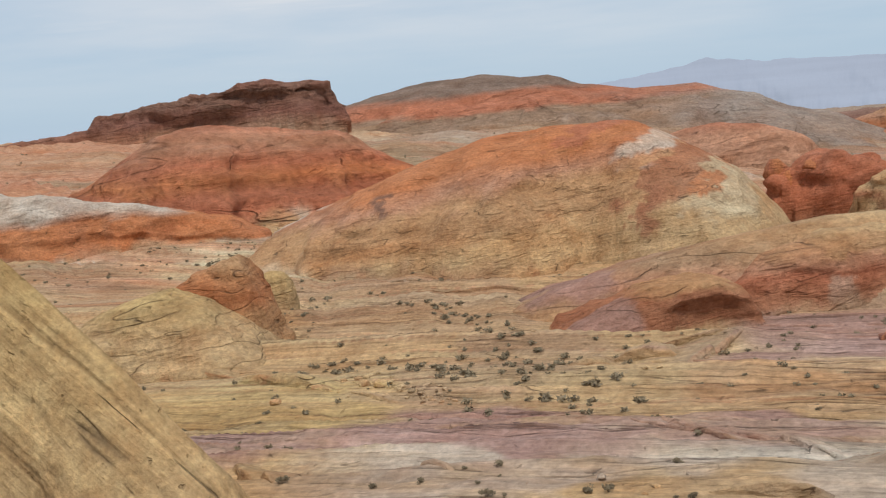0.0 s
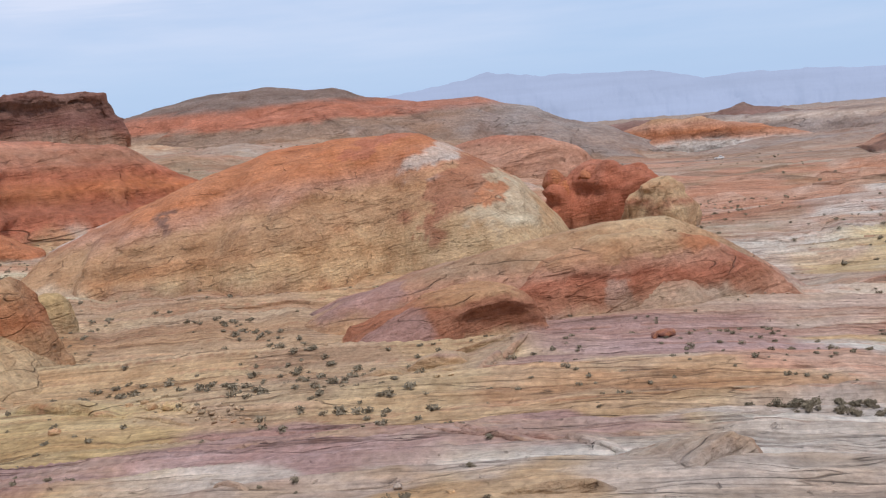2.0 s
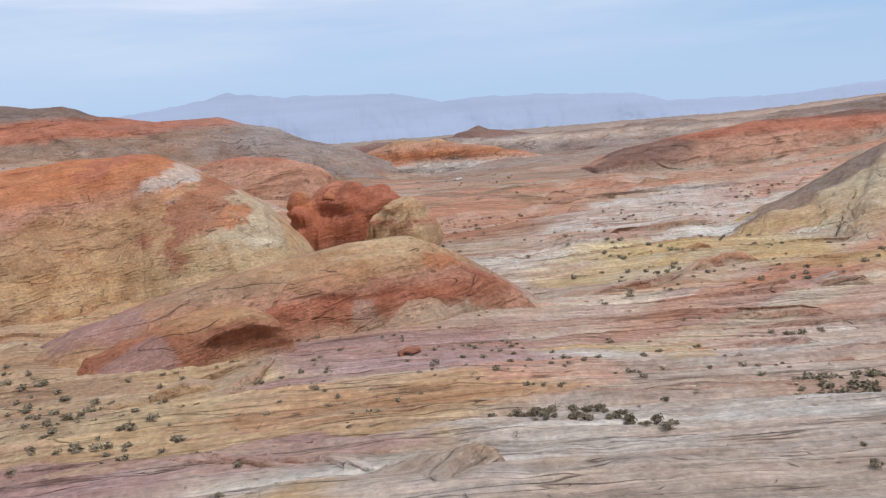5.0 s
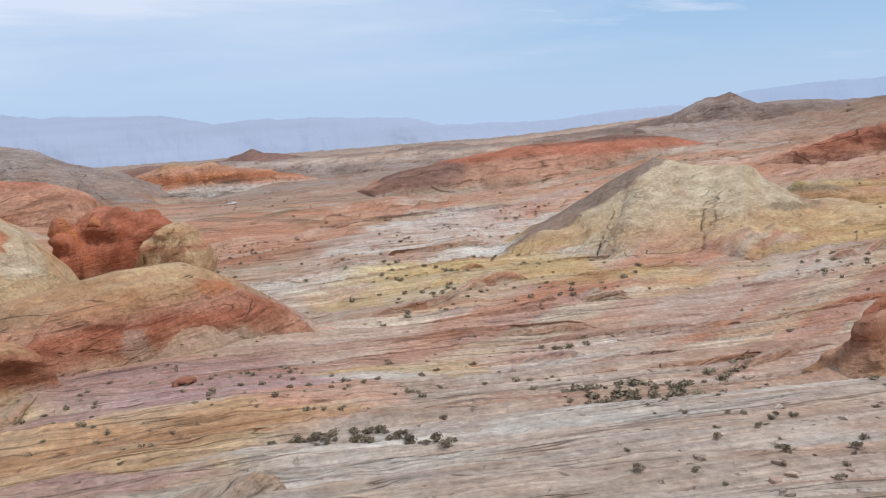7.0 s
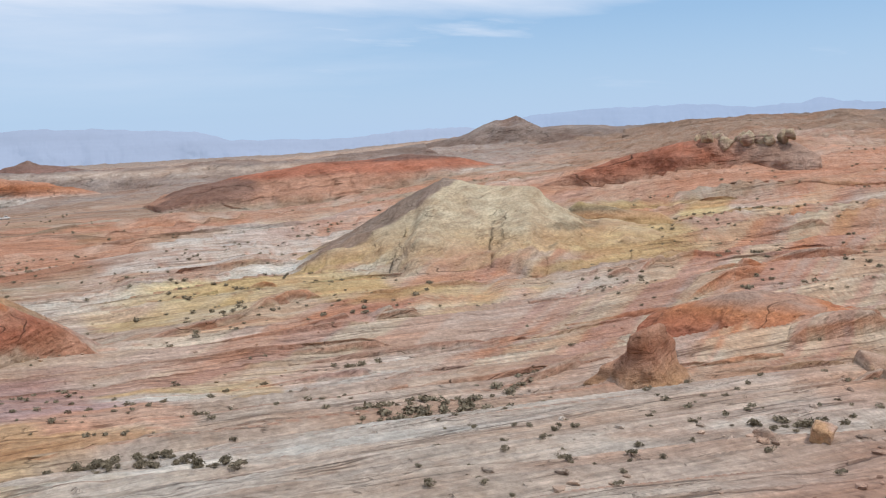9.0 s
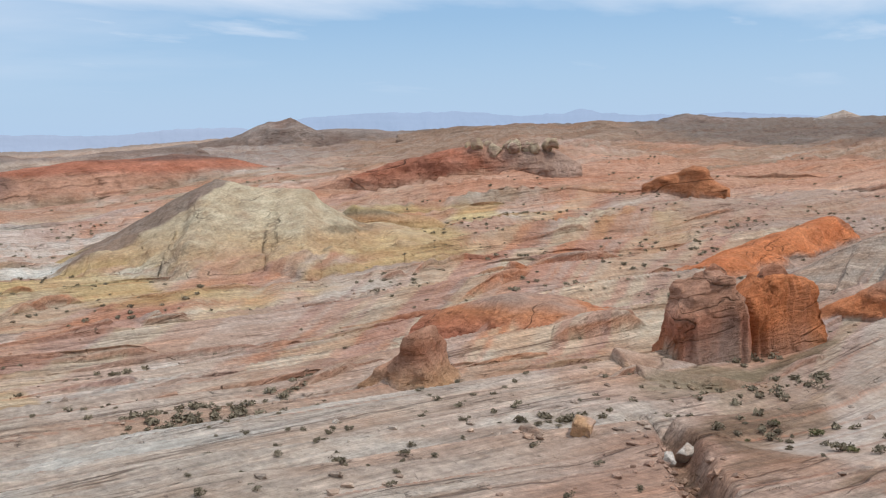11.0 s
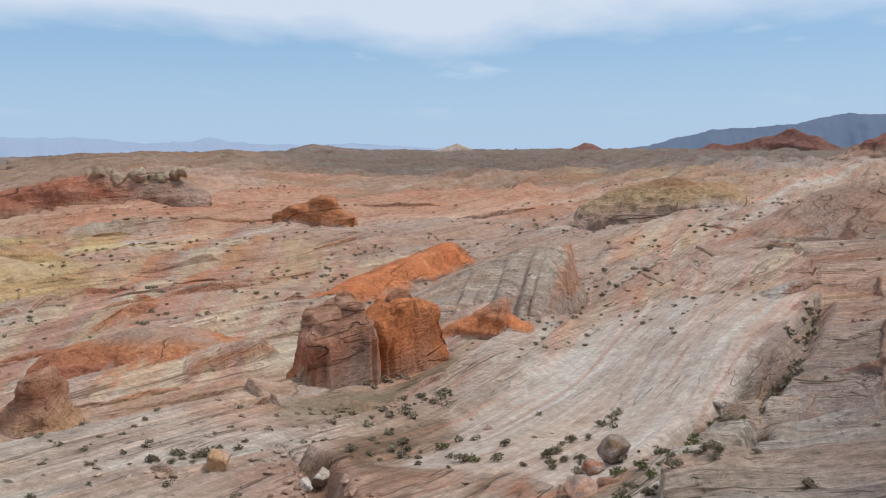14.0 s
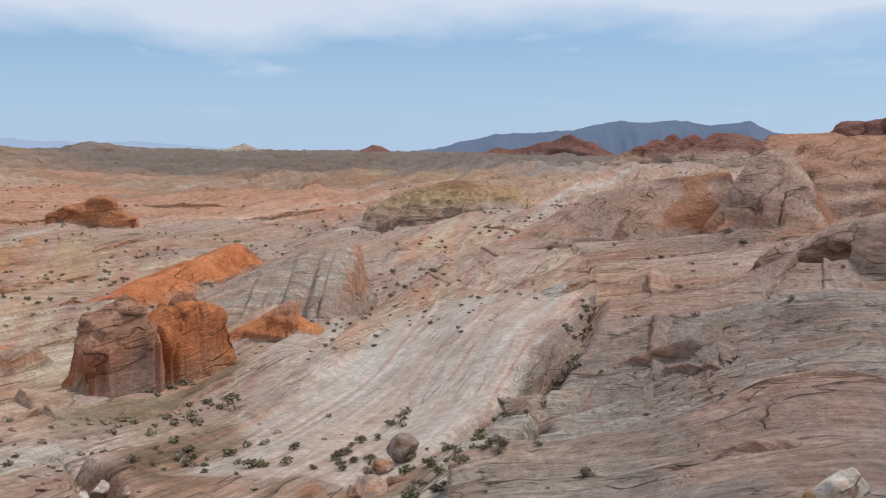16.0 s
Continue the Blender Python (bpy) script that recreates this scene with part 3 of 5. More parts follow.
# ---- rock formations ----
def formation(name, a, b, crest, front, back, power, bands, rough=1.0, cave=None, columns=0.0, end=None, dip=0.0, stone=None, label="", kind="", group="", blend=0.16, wedge=False, patches=()):
    """A weathered body of rock along the line a to b. crest: share of the way and level of the top (or height over the ground, where
    below 12); front and back: reach of its feet; power: how blocky; bands: share of the height and pigment; cave: where, how wide and
    how deep a hollow in the front is; dip: slant of the bands."""
    a, b = np.array(a), np.array(b)
    way = b - a
    length = np.hypot(*way)
    way = way / length
    away = np.array([-way[1], way[0]])
    if away @ (a + b) < 0:
        away = -away
    seed = (sum(ord(ch) for ch in name) + int(abs(a[0]) * 7)) % 997
    far = max(1.0, np.hypot(*(a + b)) / 2)
    step = far * 0.0016
    ns, nv = int(np.clip(length / step, 24, 300)), int(np.clip((front + back) / step, 26, 110))
    s = np.linspace(0, 1, ns)
    v = np.linspace(-1, 1, nv)
    v = np.sign(v) * np.abs(v) ** 0.85
    S, V = np.meshgrid(s, v, indexing="ij")
    mid = a + (b - a) * s[:, None]
    base = ground_z(mid[:, 0], mid[:, 1])
    top = np.interp(s, [q[0] for q in crest], [q[1] for q in crest])
    if max(q[1] for q in crest) < 12:
        top = top + base
    jag = fbm(s * length / (0.03 * far), 0.5, 0.5, 4, seed)
    top = top + 0.006 * far ** 0.7 * rough * jag * np.clip(np.minimum(s, 1 - s) * 12, 0, 1)
    foot_f = ground_z(mid[:, 0] - away[0] * front, mid[:, 1] - away[1] * front)
    foot_b = ground_z(mid[:, 0] + away[0] * back, mid[:, 1] + away[1] * back)
    low = np.minimum(np.minimum(foot_f, foot_b), base) - 0.006 * far - 0.4
    tall = np.maximum(top - low, 0.004 * far + 0.2)
    ends = np.clip(np.minimum(S, 1 - S) / 0.08, 0, 1) ** 0.5 * 0.5 + 0.5
    wander = 1 + (0.03 if wedge else 0.18) * fbm(S * length / (0.07 * far), V * 0.7, 2.5, 3, seed + 31)
    X = V * np.where(V < 0, front, back) * ends * wander
    form = np.clip(1 - np.abs(V) ** power, 0, 1) ** (1 / max(power * 0.55, 1.0))
    if wedge:
        form = np.where(V > 0, (1 - np.abs(V)) ** 0.9, form)
    Z = low[:, None] + tall[:, None] * form
    px = mid[:, 0][:, None] + away[0] * X
    py = mid[:, 1][:, None] + away[1] * X
    if cave:
        where, wide, deep = cave
        bite = np.exp(-((S - where) / wide) ** 4) * np.exp(-((form - 0.36) / 0.30) ** 4) * (V < 0)
        px, py = px + away[0] * deep * bite, py + away[1] * deep * bite
    # weathering: buttresses, hollows, stepped ledges along the beds, upright cracks
    unit = 0.02 * far
    along = px * way[0] + py * way[1]
    big = fbm(along / unit / 5.5, X / unit / 5.5, Z / unit / 6, 3, seed + 1)
    relief = fbm(px / unit / 1.7, py / unit / 1.7, Z / unit / 1.1, 5, seed, 0.55)
    bed = (Z + 0.08 * along) / unit * 1.1 + 0.8 * big
    shelf = bed - np.floor(bed)
    shelf = np.where(shelf < 0.75, shelf / 0.75, (1 - shelf) / 0.25) - 0.5
    keep = smooth(0.45 + 0.9 * grain(along / unit / 4, np.floor(bed), X / unit / 5, seed + 5))
    size = np.minimum(rough * (0.010 * far) ** 0.8, 0.30 * tall[:, None])
    amount = (0.7 * big + 0.62 * relief - 0.6 * shelf * keep) * size
    if columns:
        cut = np.abs(grain(along / unit / 1.1 + 0.6 * relief, Z / unit / 8, X / unit / 4, seed + 9))
        amount = amount - columns * np.clip(0.14 - cut, 0, 1) * 4
    body = np.stack([px, py, Z], -1)
    nrm = np.cross(np.gradient(body, axis=0), np.gradient(body, axis=1))
    nrm = nrm / np.maximum(np.linalg.norm(nrm, axis=-1, keepdims=True), 1e-9)
    outward = nrm[..., 0] * away[0] * V + nrm[..., 1] * away[1] * V + 0.6 * nrm[..., 2]
    nrm = nrm * np.where(outward < 0, -1.0, 1.0)[..., None]
    body = body + nrm * (amount * np.clip(form * 4, 0.1, 1) * np.clip(0.22 + 1.3 * np.abs(V), 0, 1))[..., None]
    px, py, Z = body[..., 0], body[..., 1], body[..., 2]
    floor_z = np.median(foot_f)
    share = np.clip((Z - floor_z) / np.maximum(top.max() - floor_z, 0.1) + dip * (S - 0.5) + 0.07 * big + 0.05 * relief, 0, 1)
    levels = [q[0] for q in bands]
    col = np.stack([np.interp(share, levels, [PIGMENT[q[1]][k] for q in bands]) for k in range(3)], -1)
    if end:
        col = col + (np.array(PIGMENT[end]) - col) * smooth((S + 0.1 * relief - 0.55) / 0.3)[..., None]
    if wedge:
        col = 0.6 * col + 0.4 * soil(px, py)
        cap = soil(px, py) * 0.75 + 0.25 * np.array(PIGMENT[bands[-1][1]])
        col = col + (cap - col) * smooth((V + 0.35 + 0.15 * relief) / 0.3)[..., None]
    for s0, sw, h0, hw, slant, key in patches:
        u = np.abs((S - s0 - slant * (share - h0) + 0.05 * relief) / sw) ** 3 + np.abs((share - h0 + 0.06 * relief) / hw) ** 3
        col = col + (np.array(PIGMENT[key]) - col) * (0.85 * (1 - smooth((u - 0.5) / 0.9)) * (V < 0.2))[..., None]
    mott = fbm(px / unit, py / unit, Z / unit * 1.5, 5, seed + 3, 0.6)[..., None]
    col = col * (1 + 0.13 * mott * np.array([0.7, 1.0, 1.2]))
    # old desert varnish runs down in patches
    run = smooth((fbm(along / unit / 1.1, X / unit / 4, Z / unit / 4.5, 4, seed + 13) - 0.38) / 0.3) * smooth((rough - 0.3) / 0.8)
    col = col + (np.array(PIGMENT["varnish_and_shade"]) * 1.3 - col) * (0.17 * run)[..., None]
    # drifted soil of the surroundings at the feet
    rise = (Z - ground_z(px, py)) / np.maximum(tall[:, None], 0.5)
    bury = (1 - smooth((rise + 0.06 * mott[..., 0]) / blend))[..., None]
    col = col + (soil(px, py) - col) * bury
    grid = np.stack([px, py, Z], -1)
    shut0, shut1 = grid[:1].copy(), grid[-1:].copy()
    for cap, k in ((shut0, 0), (shut1, -1)):
        cap[..., 2] = low[k] - 0.5
    grid = np.concatenate([shut0, grid, shut1])
    col = np.concatenate([col[:1], col, col[-1:]])
    faces = sheet_faces(ns + 2, nv)
    if way[0] * away[1] - way[1] * away[0] < 0:
        faces = faces[:, ::-1]
    ob = new(name, mesh_of(name, grid.reshape(-1, 3), faces, np.clip(col, 0.02, 0.9).reshape(-1, 3)))
    ob.data.materials.append(stone or (ROCK if far < 260 else FAR_ROCK))
    return tagged(ob, label, "rock formation", group=group, kind=kind)


formation("butte", (-319.0, 733.6), (-66.6, 777.1),
          [(-0.0, 51.9), (0.133, 55.5), (0.254, 57.9), (0.275, 66.9), (0.41, 70.0), (0.512, 76.5), (0.597, 78.1), (0.671, 84.1), (0.782, 86.9), (0.867, 85.9), (0.936, 80.1), (0.968, 61.8), (0.995, 37.3)],
          14, 50, 5, [(0, "rust"), (0.35, "brick"), (0.7, "varnish_and_shade"), (1, "brick")], rough=2.4, columns=2.5,
          label="dark red-brown sandstone butte with cracked vertical cliffs")
formation("mesa", (-148.6, 938.3), (343.8, 810.0),
          [(0, 45.0), (0.061, 52.3), (0.116, 65.0), (0.191, 73.3), (0.283, 79.9), (0.373, 82.1), (0.44, 76.6), (0.488, 78.2), (0.544, 68.2), (0.626, 59.7), (0.726, 61.3), (0.779, 52.9), (0.814, 49.1), (0.865, 36.4), (0.933, 26.7), (1.0, 12.0)],
          150, 150, 1.5, [(0, "scrub"), (0.26, "scrub"), (0.33, "red"), (0.56, "red"), (0.68, "greybrown"), (1, "greybrown")], rough=0.9, end="grey", dip=-0.12, columns=1.5,
          label="long low mesa with grey-brown top and red cliff band")
formation("red_dome", (-115.6, 309.1), (-2.9, 330.0),
          [(0, 27.0), (0.078, 31.9), (0.123, 35.2), (0.246, 43.8), (0.32, 45.7), (0.393, 46.2), (0.54, 44.8), (0.749, 40.8), (0.822, 34.8), (0.897, 30.4), (1.0, 25.5)],
          52, 50, 2.2, [(0, "red"), (0.3, "red"), (0.42, "orange"), (0.6, "red"), (0.8, "salmon"), (1, "red")], rough=1.1, dip=0.2,
          label="rounded deep red sandstone dome with pitted flanks")
formation("sandstone_dome", (-37.2, 224.9), (65.0, 194.4),
          [(0, 20.0), (0.072, 23.5), (0.118, 25.5), (0.199, 28.3), (0.302, 32.6), (0.381, 35.2), (0.459, 37.6), (0.567, 38.6), (0.674, 38.8), (0.727, 38.2), (0.778, 35.9), (0.839, 32.4), (0.91, 27.6), (0.949, 22.8), (1.0, 15.5)],
          38, 45, 2.3, [(0, "cream"), (0.18, "cream"), (0.32, "tan"), (0.5, "tan"), (0.62, "salmon"), (0.76, "orange"), (1, "orange")], rough=0.6, dip=-0.7,
          patches=[(0.79, 0.08, 0.66, 0.12, 0.3, "white"), (0.90, 0.08, 0.30, 0.3, 0, "pale"), (0.80, 0.055, 0.40, 0.18, 0.1, "rust"), (0.765, 0.02, 0.2, 0.2, 0, "rust"), (0.86, 0.03, 0.3, 0.06, 0, "orange"), (0.31, 0.018, 0.62, 0.14, 0, "varnish_and_shade"), (0.08, 0.08, 0.72, 0.10, 0.35, "white"), (0.68, 0.05, 0.9, 0.06, 0, "red"), (0.3, 0.05, 0.35, 0.2, 0.2, "tan")],
          label="huge rounded sandstone dome banded cream, tan and orange")
formation("red_outcrop", (75.2, 238.4), (96.9, 221.8),
          [(0.0, 13.7), (0.118, 24.8), (0.202, 26.6), (0.352, 27.7), (0.451, 27.2), (0.614, 27.4), (0.792, 25.3), (0.888, 22.2), (1.0, 14.6)],
          9, 14, 4.2, [(0, "rust"), (0.5, "red"), (1, "red")], rough=1.8, columns=0.3,
          label="knobbly red sandstone outcrop with stacked rounded tops")
formation("cream_outcrop", (83.9, 216.3), (96.4, 206.6),
          [(0.0, 15.6), (0.16, 21.4), (0.399, 23.5), (0.662, 24.5), (0.766, 22.8), (0.844, 19.6), (0.948, 17.6), (1.0, 12.8)],
          6, 12, 5.5, [(0, "tan"), (0.35, "cream"), (0.5, "rust"), (0.65, "cream"), (0.8, "tan"), (1, "cream")], rough=1.8, columns=0.6,
          label="blocky cream sandstone outcrop beside the red one")
formation("caved_ridge", (5.8, 109.8), (63.7, 104.0),
          [(0.0, 19.6), (0.08, 21.5), (0.166, 23.0), (0.328, 25.2), (0.493, 26.9), (0.605, 27.8), (0.705, 27.8), (0.794, 25.5), (0.884, 22.3), (0.929, 20.3), (1.0, 17.6)],
          11, 40, 1.5, [(0, "mauve"), (0.25, "salmon"), (0.5, "pinksand"), (0.75, "tan"), (1, "cream")], rough=0.3, dip=0.15, blend=0.3, patches=[(0.06, 0.12, 0.2, 0.35, 0, "mauve"), (0.95, 0.07, 0.4, 0.5, 0, "blush")],
          label="sloping tan and mauve sandstone ridge with a shallow cave")
formation("cave_buttress", (9.9, 94.5), (28.9, 96.8),
          [(0, 19.6), (0.105, 20.8), (0.227, 22.0), (0.472, 23.6), (0.751, 24.0), (0.906, 23.0), (1, 19.8)],
          3.2, 11, 3.2, [(0, "rust"), (0.62, "rust"), (0.82, "tan"), (1, "tan")], rough=0.4, cave=(0.68, 0.2, 1.7), patches=[(0.66, 0.22, 0.4, 0.35, 0, "rust"), (0.15, 0.2, 0.4, 0.5, 0, "mauve")],
          label="bulging rust-brown buttress hollowed by a shallow cave")
formation("red_face", (27.4, 102.4), (60.0, 102.7),
          [(0, 21.6), (0.03, 22.3), (0.122, 24.7), (0.323, 26.7), (0.484, 27.0), (0.687, 25.6), (0.873, 22.1), (1, 18.6)],
          5.5, 12, 2.6, [(0, "salmon"), (0.2, "rust"), (0.45, "red"), (0.62, "salmon"), (0.85, "tan"), (1, "cream")], rough=0.5, dip=-0.1,
          patches=[(0.45, 0.13, 0.8, 0.12, 0, "tan"), (0.75, 0.2, 0.75, 0.2, 0, "orange"), (0.3, 0.05, 0.25, 0.2, 0, "blush")],
          label="broken orange-red rock face of the ridge")
formation("pale_mound", (-38.7, 100.8), (-17.9, 101.4),
          [(0.0, 21.0), (0.095, 23.7), (0.264, 25.1), (0.485, 26.1), (0.665, 24.6), (0.807, 22.5), (0.913, 20.3), (1.0, 18.9)],
          9, 14, 2.2, [(0, "cream"), (0.5, "cream"), (1, "yellow")], rough=0.5,
          label="smooth pale yellow sandstone mound")
formation("hoodoo_block", (-30.6, 108.8), (-18.0, 106.5),
          [(0.0, 24.1), (0.086, 25.6), (0.255, 27.0), (0.487, 27.8), (0.617, 28.4), (0.682, 27.7), (0.746, 25.5), (0.794, 23.5), (0.89, 20.3), (1.0, 17.8)],
          3.5, 5, 3.5, [(0, "tan"), (0.35, "tan"), (0.6, "orange"), (1, "tan")], rough=0.6, cave=(0.3, 0.2, 1.2),
          label="leaning orange hoodoo block on a pale mound")
formation("yellow_boulder", (-24.9, 125.6), (-19.6, 125.5),
          [(0.0, 20.6), (0.131, 23.6), (0.393, 24.3), (0.697, 24.1), (0.87, 23.0), (1.0, 20.6)],
          3, 3, 2.6, [(0, "cream"), (1, "yellow")], rough=0.4,
          label="yellow sandstone boulder behind the hoodoo")
formation("rock_slope", (-35.3, 48.5), (-8.2, 37.1),
          [(-0.0, 46.3), (0.538, 37.9), (0.64, 35.9), (0.729, 33.8), (0.814, 31.7), (0.896, 29.4), (0.961, 27.7), (1.0, 25.4)],
          5, 2.5, 1.5, [(0, "cream"), (0.5, "yellow"), (1, "cream")], rough=0.12, stone=SLOPE,
          label="steep cream sandstone slope with diagonal cracks")
formation("red_bluff", (321.5, 476.7), (519.1, 391.2),
          [(0, 10.9), (0.06, 15.2), (0.153, 19.4), (0.247, 23.6), (0.342, 26.5), (0.454, 29.0), (0.535, 29.3), (0.616, 29.4), (0.716, 31.4), (0.799, 29.8), (0.9, 25.2), (1, 20)],
          75, 90, 1.8, [(0, "salmon"), (0.35, "salmon"), (0.55, "red"), (0.82, "red"), (0.93, "varnish_and_shade"), (1, "varnish_and_shade")], rough=0.8, columns=2.0, blend=0.3, patches=[(0.10, 0.16, 0.5, 0.6, 0, "varnish_and_shade")],
          label="long red bluff with a dark varnished rim")
formation("banded_butte", (312.2, 844.1), (459.5, 726.9),
          [(0.0, 5.4), (0.087, 18.9), (0.182, 22.9), (0.276, 27.5), (0.445, 29.0), (0.536, 26.4), (0.635, 20.3), (0.733, 16.8), (0.863, 12.9), (0.976, 6.9), (1.0, -3.6)],
          35, 60, 2.6, [(0, "white"), (0.22, "white"), (0.32, "salmon"), (0.5, "orange"), (0.75, "salmon"), (1, "tan")], rough=1.8,
          label="low sandstone butte banded orange over a white foot")
formation("grey_peak", (899.2, 868.3), (1236.4, 401.7),
          [(0.0, 24.7), (0.122, 33.7), (0.205, 44.8), (0.265, 58.4), (0.31, 64.8), (0.34, 55.1), (0.362, 48.0), (0.422, 49.9), (0.524, 43.5), (0.631, 44.6), (0.81, 49.8), (0.918, 46.7), (1.0, 35.5)],
          130, 150, 1.5, [(0, "greybrown"), (0.6, "grey"), (0.9, "greybrown"), (1, "rust")], rough=1.6,
          label="grey desert peak with a rust-brown summit")
formation("yellow_knoll", (145.6, 167.5), (192.4, 95.9),
          [(0, 14.5), (0.049, 16.4), (0.151, 20.4), (0.238, 24.7), (0.325, 28.7), (0.41, 32.3), (0.465, 31.2), (0.506, 30.4), (0.63, 29.1), (0.684, 25.5), (0.752, 22.0), (0.848, 20.6), (0.929, 19.0), (1, 17.5)],
          58, 60, 1.25, [(0, "yellow"), (0.15, "cream"), (0.35, "pale"), (1, "pale")], rough=1.0, blend=0.4,
          patches=[(0.30, 0.042, 0.55, 0.6, 0.34, "greybrown"), (0.75, 0.06, 0.3, 0.06, 0, "olive"), (0.6, 0.1, 0.95, 0.05, 0, "salmon")],
          label="pale yellow sandstone knoll with a strip of grey scree")
formation("yellow_spur", (194.8, 131.4), (213.8, 109.0),
          [(0, 19.5), (0.218, 24.4), (0.439, 22.8), (0.662, 21.7), (0.841, 20.8), (1, 18)],
          9, 14, 2.4, [(0, "yellow"), (0.5, "tan"), (0.7, "olive"), (1, "yellow")], rough=0.9,
          label="broken yellow ledge behind the pale knoll")
formation("red_ridge", (348.1, 243.8), (381.1, 137.2),
          [(0, 17.8), (0.038, 19.2), (0.141, 22.8), (0.263, 26.8), (0.345, 29.8), (0.487, 33.3), (0.628, 36.0), (0.688, 34.0), (0.828, 34.0), (0.908, 33.0), (1, 27.0)],
          12, 30, 2.6, [(0, "salmon"), (0.3, "red"), (1, "red")], rough=0.8, end="blush", columns=1.2,
          label="jagged red ridge turning to cream knobs at one end")
formation("pinnacle", (66.0, 43.5), (66.8, 34.0),
          [(0.0, 18.8), (0.131, 20.2), (0.356, 22.3), (0.544, 23.4), (0.637, 24.7), (0.698, 25.3), (0.744, 24.4), (0.82, 22.5), (0.91, 20.8), (1.0, 19.6)],
          1.8, 5, 3.2, [(0, "tan"), (0.5, "salmon"), (0.75, "rust"), (1, "salmon")], rough=0.7, columns=0.3,
          label="weathered orange sandstone pinnacle with a cut face")
formation("orange_hump", (94.5, 52.4), (95.8, 32.0),
          [(0.0, 19.8), (0.041, 20.9), (0.241, 22.3), (0.483, 23.6), (0.7, 23.2), (0.846, 22.2), (0.955, 21.3), (1.0, 20.4)],
          7, 14, 2.1, [(0, "red"), (0.5, "orange"), (0.8, "blush"), (1, "blush")], rough=0.6,
          label="low orange sandstone hump with a red foot")
formation("red_tower", (83.0, 22.7), (86.9, 16.9),
          [(0.0, 20.1), (0.045, 23.3), (0.113, 24.9), (0.273, 26.4), (0.435, 27.1), (0.598, 27.6), (0.739, 27.7), (0.881, 27.0), (0.952, 25.5), (1.0, 22.8)],
          2.2, 3.5, 6, [(0, "orange"), (0.4, "red"), (0.7, "salmon"), (1, "salmon")], rough=1.1, columns=0.6, patches=[(0.7, 0.14, 0.35, 0.3, 0, "varnish_and_shade")],
          label="tall upright brown and tan sandstone tower")
formation("orange_tower", (88.2, 17.9), (95.3, 11.9),
          [(0.0, 22.5), (0.064, 25.7), (0.173, 26.6), (0.26, 27.3), (0.461, 27.4), (0.668, 27.1), (0.832, 26.1), (0.904, 24.5), (1.0, 22.4)],
          2.4, 3.5, 5, [(0, "vivid"), (1, "vivid")], rough=1.1, columns=0.6,
          label="bright orange sandstone tower beside the brown one")
formation("tower_cap", (90.0, 16.5), (92.0, 13.9),
          [(0.0, 26.8), (0.11, 27.9), (0.44, 28.5), (0.775, 28.1), (1.0, 26.6)],
          1.2, 1.5, 2.6, [(0, "rust"), (1, "rust")], rough=0.35,
          label="rounded brown boulder on top of the tower")
formation("tower_knob", (92.5, 21.9), (93.5, 19.2),
          [(-0.0, 25.6), (0.117, 27.3), (0.411, 28.0), (0.764, 27.4), (1.0, 25.6)],
          1.2, 1.5, 2.6, [(0, "rust"), (1, "rust")], rough=0.35,
          label="rounded brown boulder perched beside the tower")
formation("orange_fin", (146.3, 33.0), (203.8, 21.8),
          [(0, 19.0), (0.003, 20.5), (0.171, 21.7), (0.427, 22.9), (0.728, 23.3), (0.899, 23.8), (0.972, 21.6), (1, 18.6)],
          6, 12, 1.8, [(0, "salmon"), (0.3, "vivid"), (1, "vivid")], rough=0.6, columns=0.4, patches=[(0.93, 0.05, 0.85, 0.2, 0, "rust")],
          label="tilted orange sandstone fin")
formation("white_fin", (138.1, 23.1), (135.0, -2.4),
          [(0.0, 20.2), (0.195, 22.9), (0.43, 26.1), (0.656, 28.4), (0.846, 29.4), (0.914, 28.9), (0.942, 25.7), (1.0, 22)],
          20, 12, 1.15, [(0, "sandgrey"), (1, "sandgrey")], rough=0.4, blend=0.45, stone=HILL, patches=[(0.93, 0.04, 0.6, 0.5, 0, "salmon")],
          label="tilted pale grey sandstone fin")
formation("orange_ledge", (106.9, 15.0), (106.0, 2.8),
          [(0.0, 20.8), (0.268, 22.9), (0.549, 24.8), (0.687, 25.5), (0.711, 23.7), (0.87, 22.7), (1.0, 21.4)],
          4, 6, 2.0, [(0, "orange"), (0.5, "vivid"), (1, "salmon")], rough=0.6, columns=0.3,
          label="broken orange sandstone ledge")
# rust patch at the right end paints the cleft's shadow into the colour
formation("tilted_slab", (187.0, -33.6), (154.2, -58.6),
          [(0.0, 27.0), (0.146, 31.3), (0.303, 34.3), (0.482, 35.9), (0.623, 37.2), (0.809, 37.9), (0.959, 38.6), (0.985, 36.4), (1, 31)],
          22, 8, 1.35, [(0, "salmon"), (0.3, "blush"), (0.85, "blush"), (0.94, "varnish_and_shade"), (1, "rust")], rough=0.35, patches=[(0.93, 0.06, 0.45, 0.6, -0.15, "rust"), (0.7, 0.02, 0.25, 0.3, -0.1, "varnish_and_shade")],
          label="long pinkish slab of tilted sandstone")
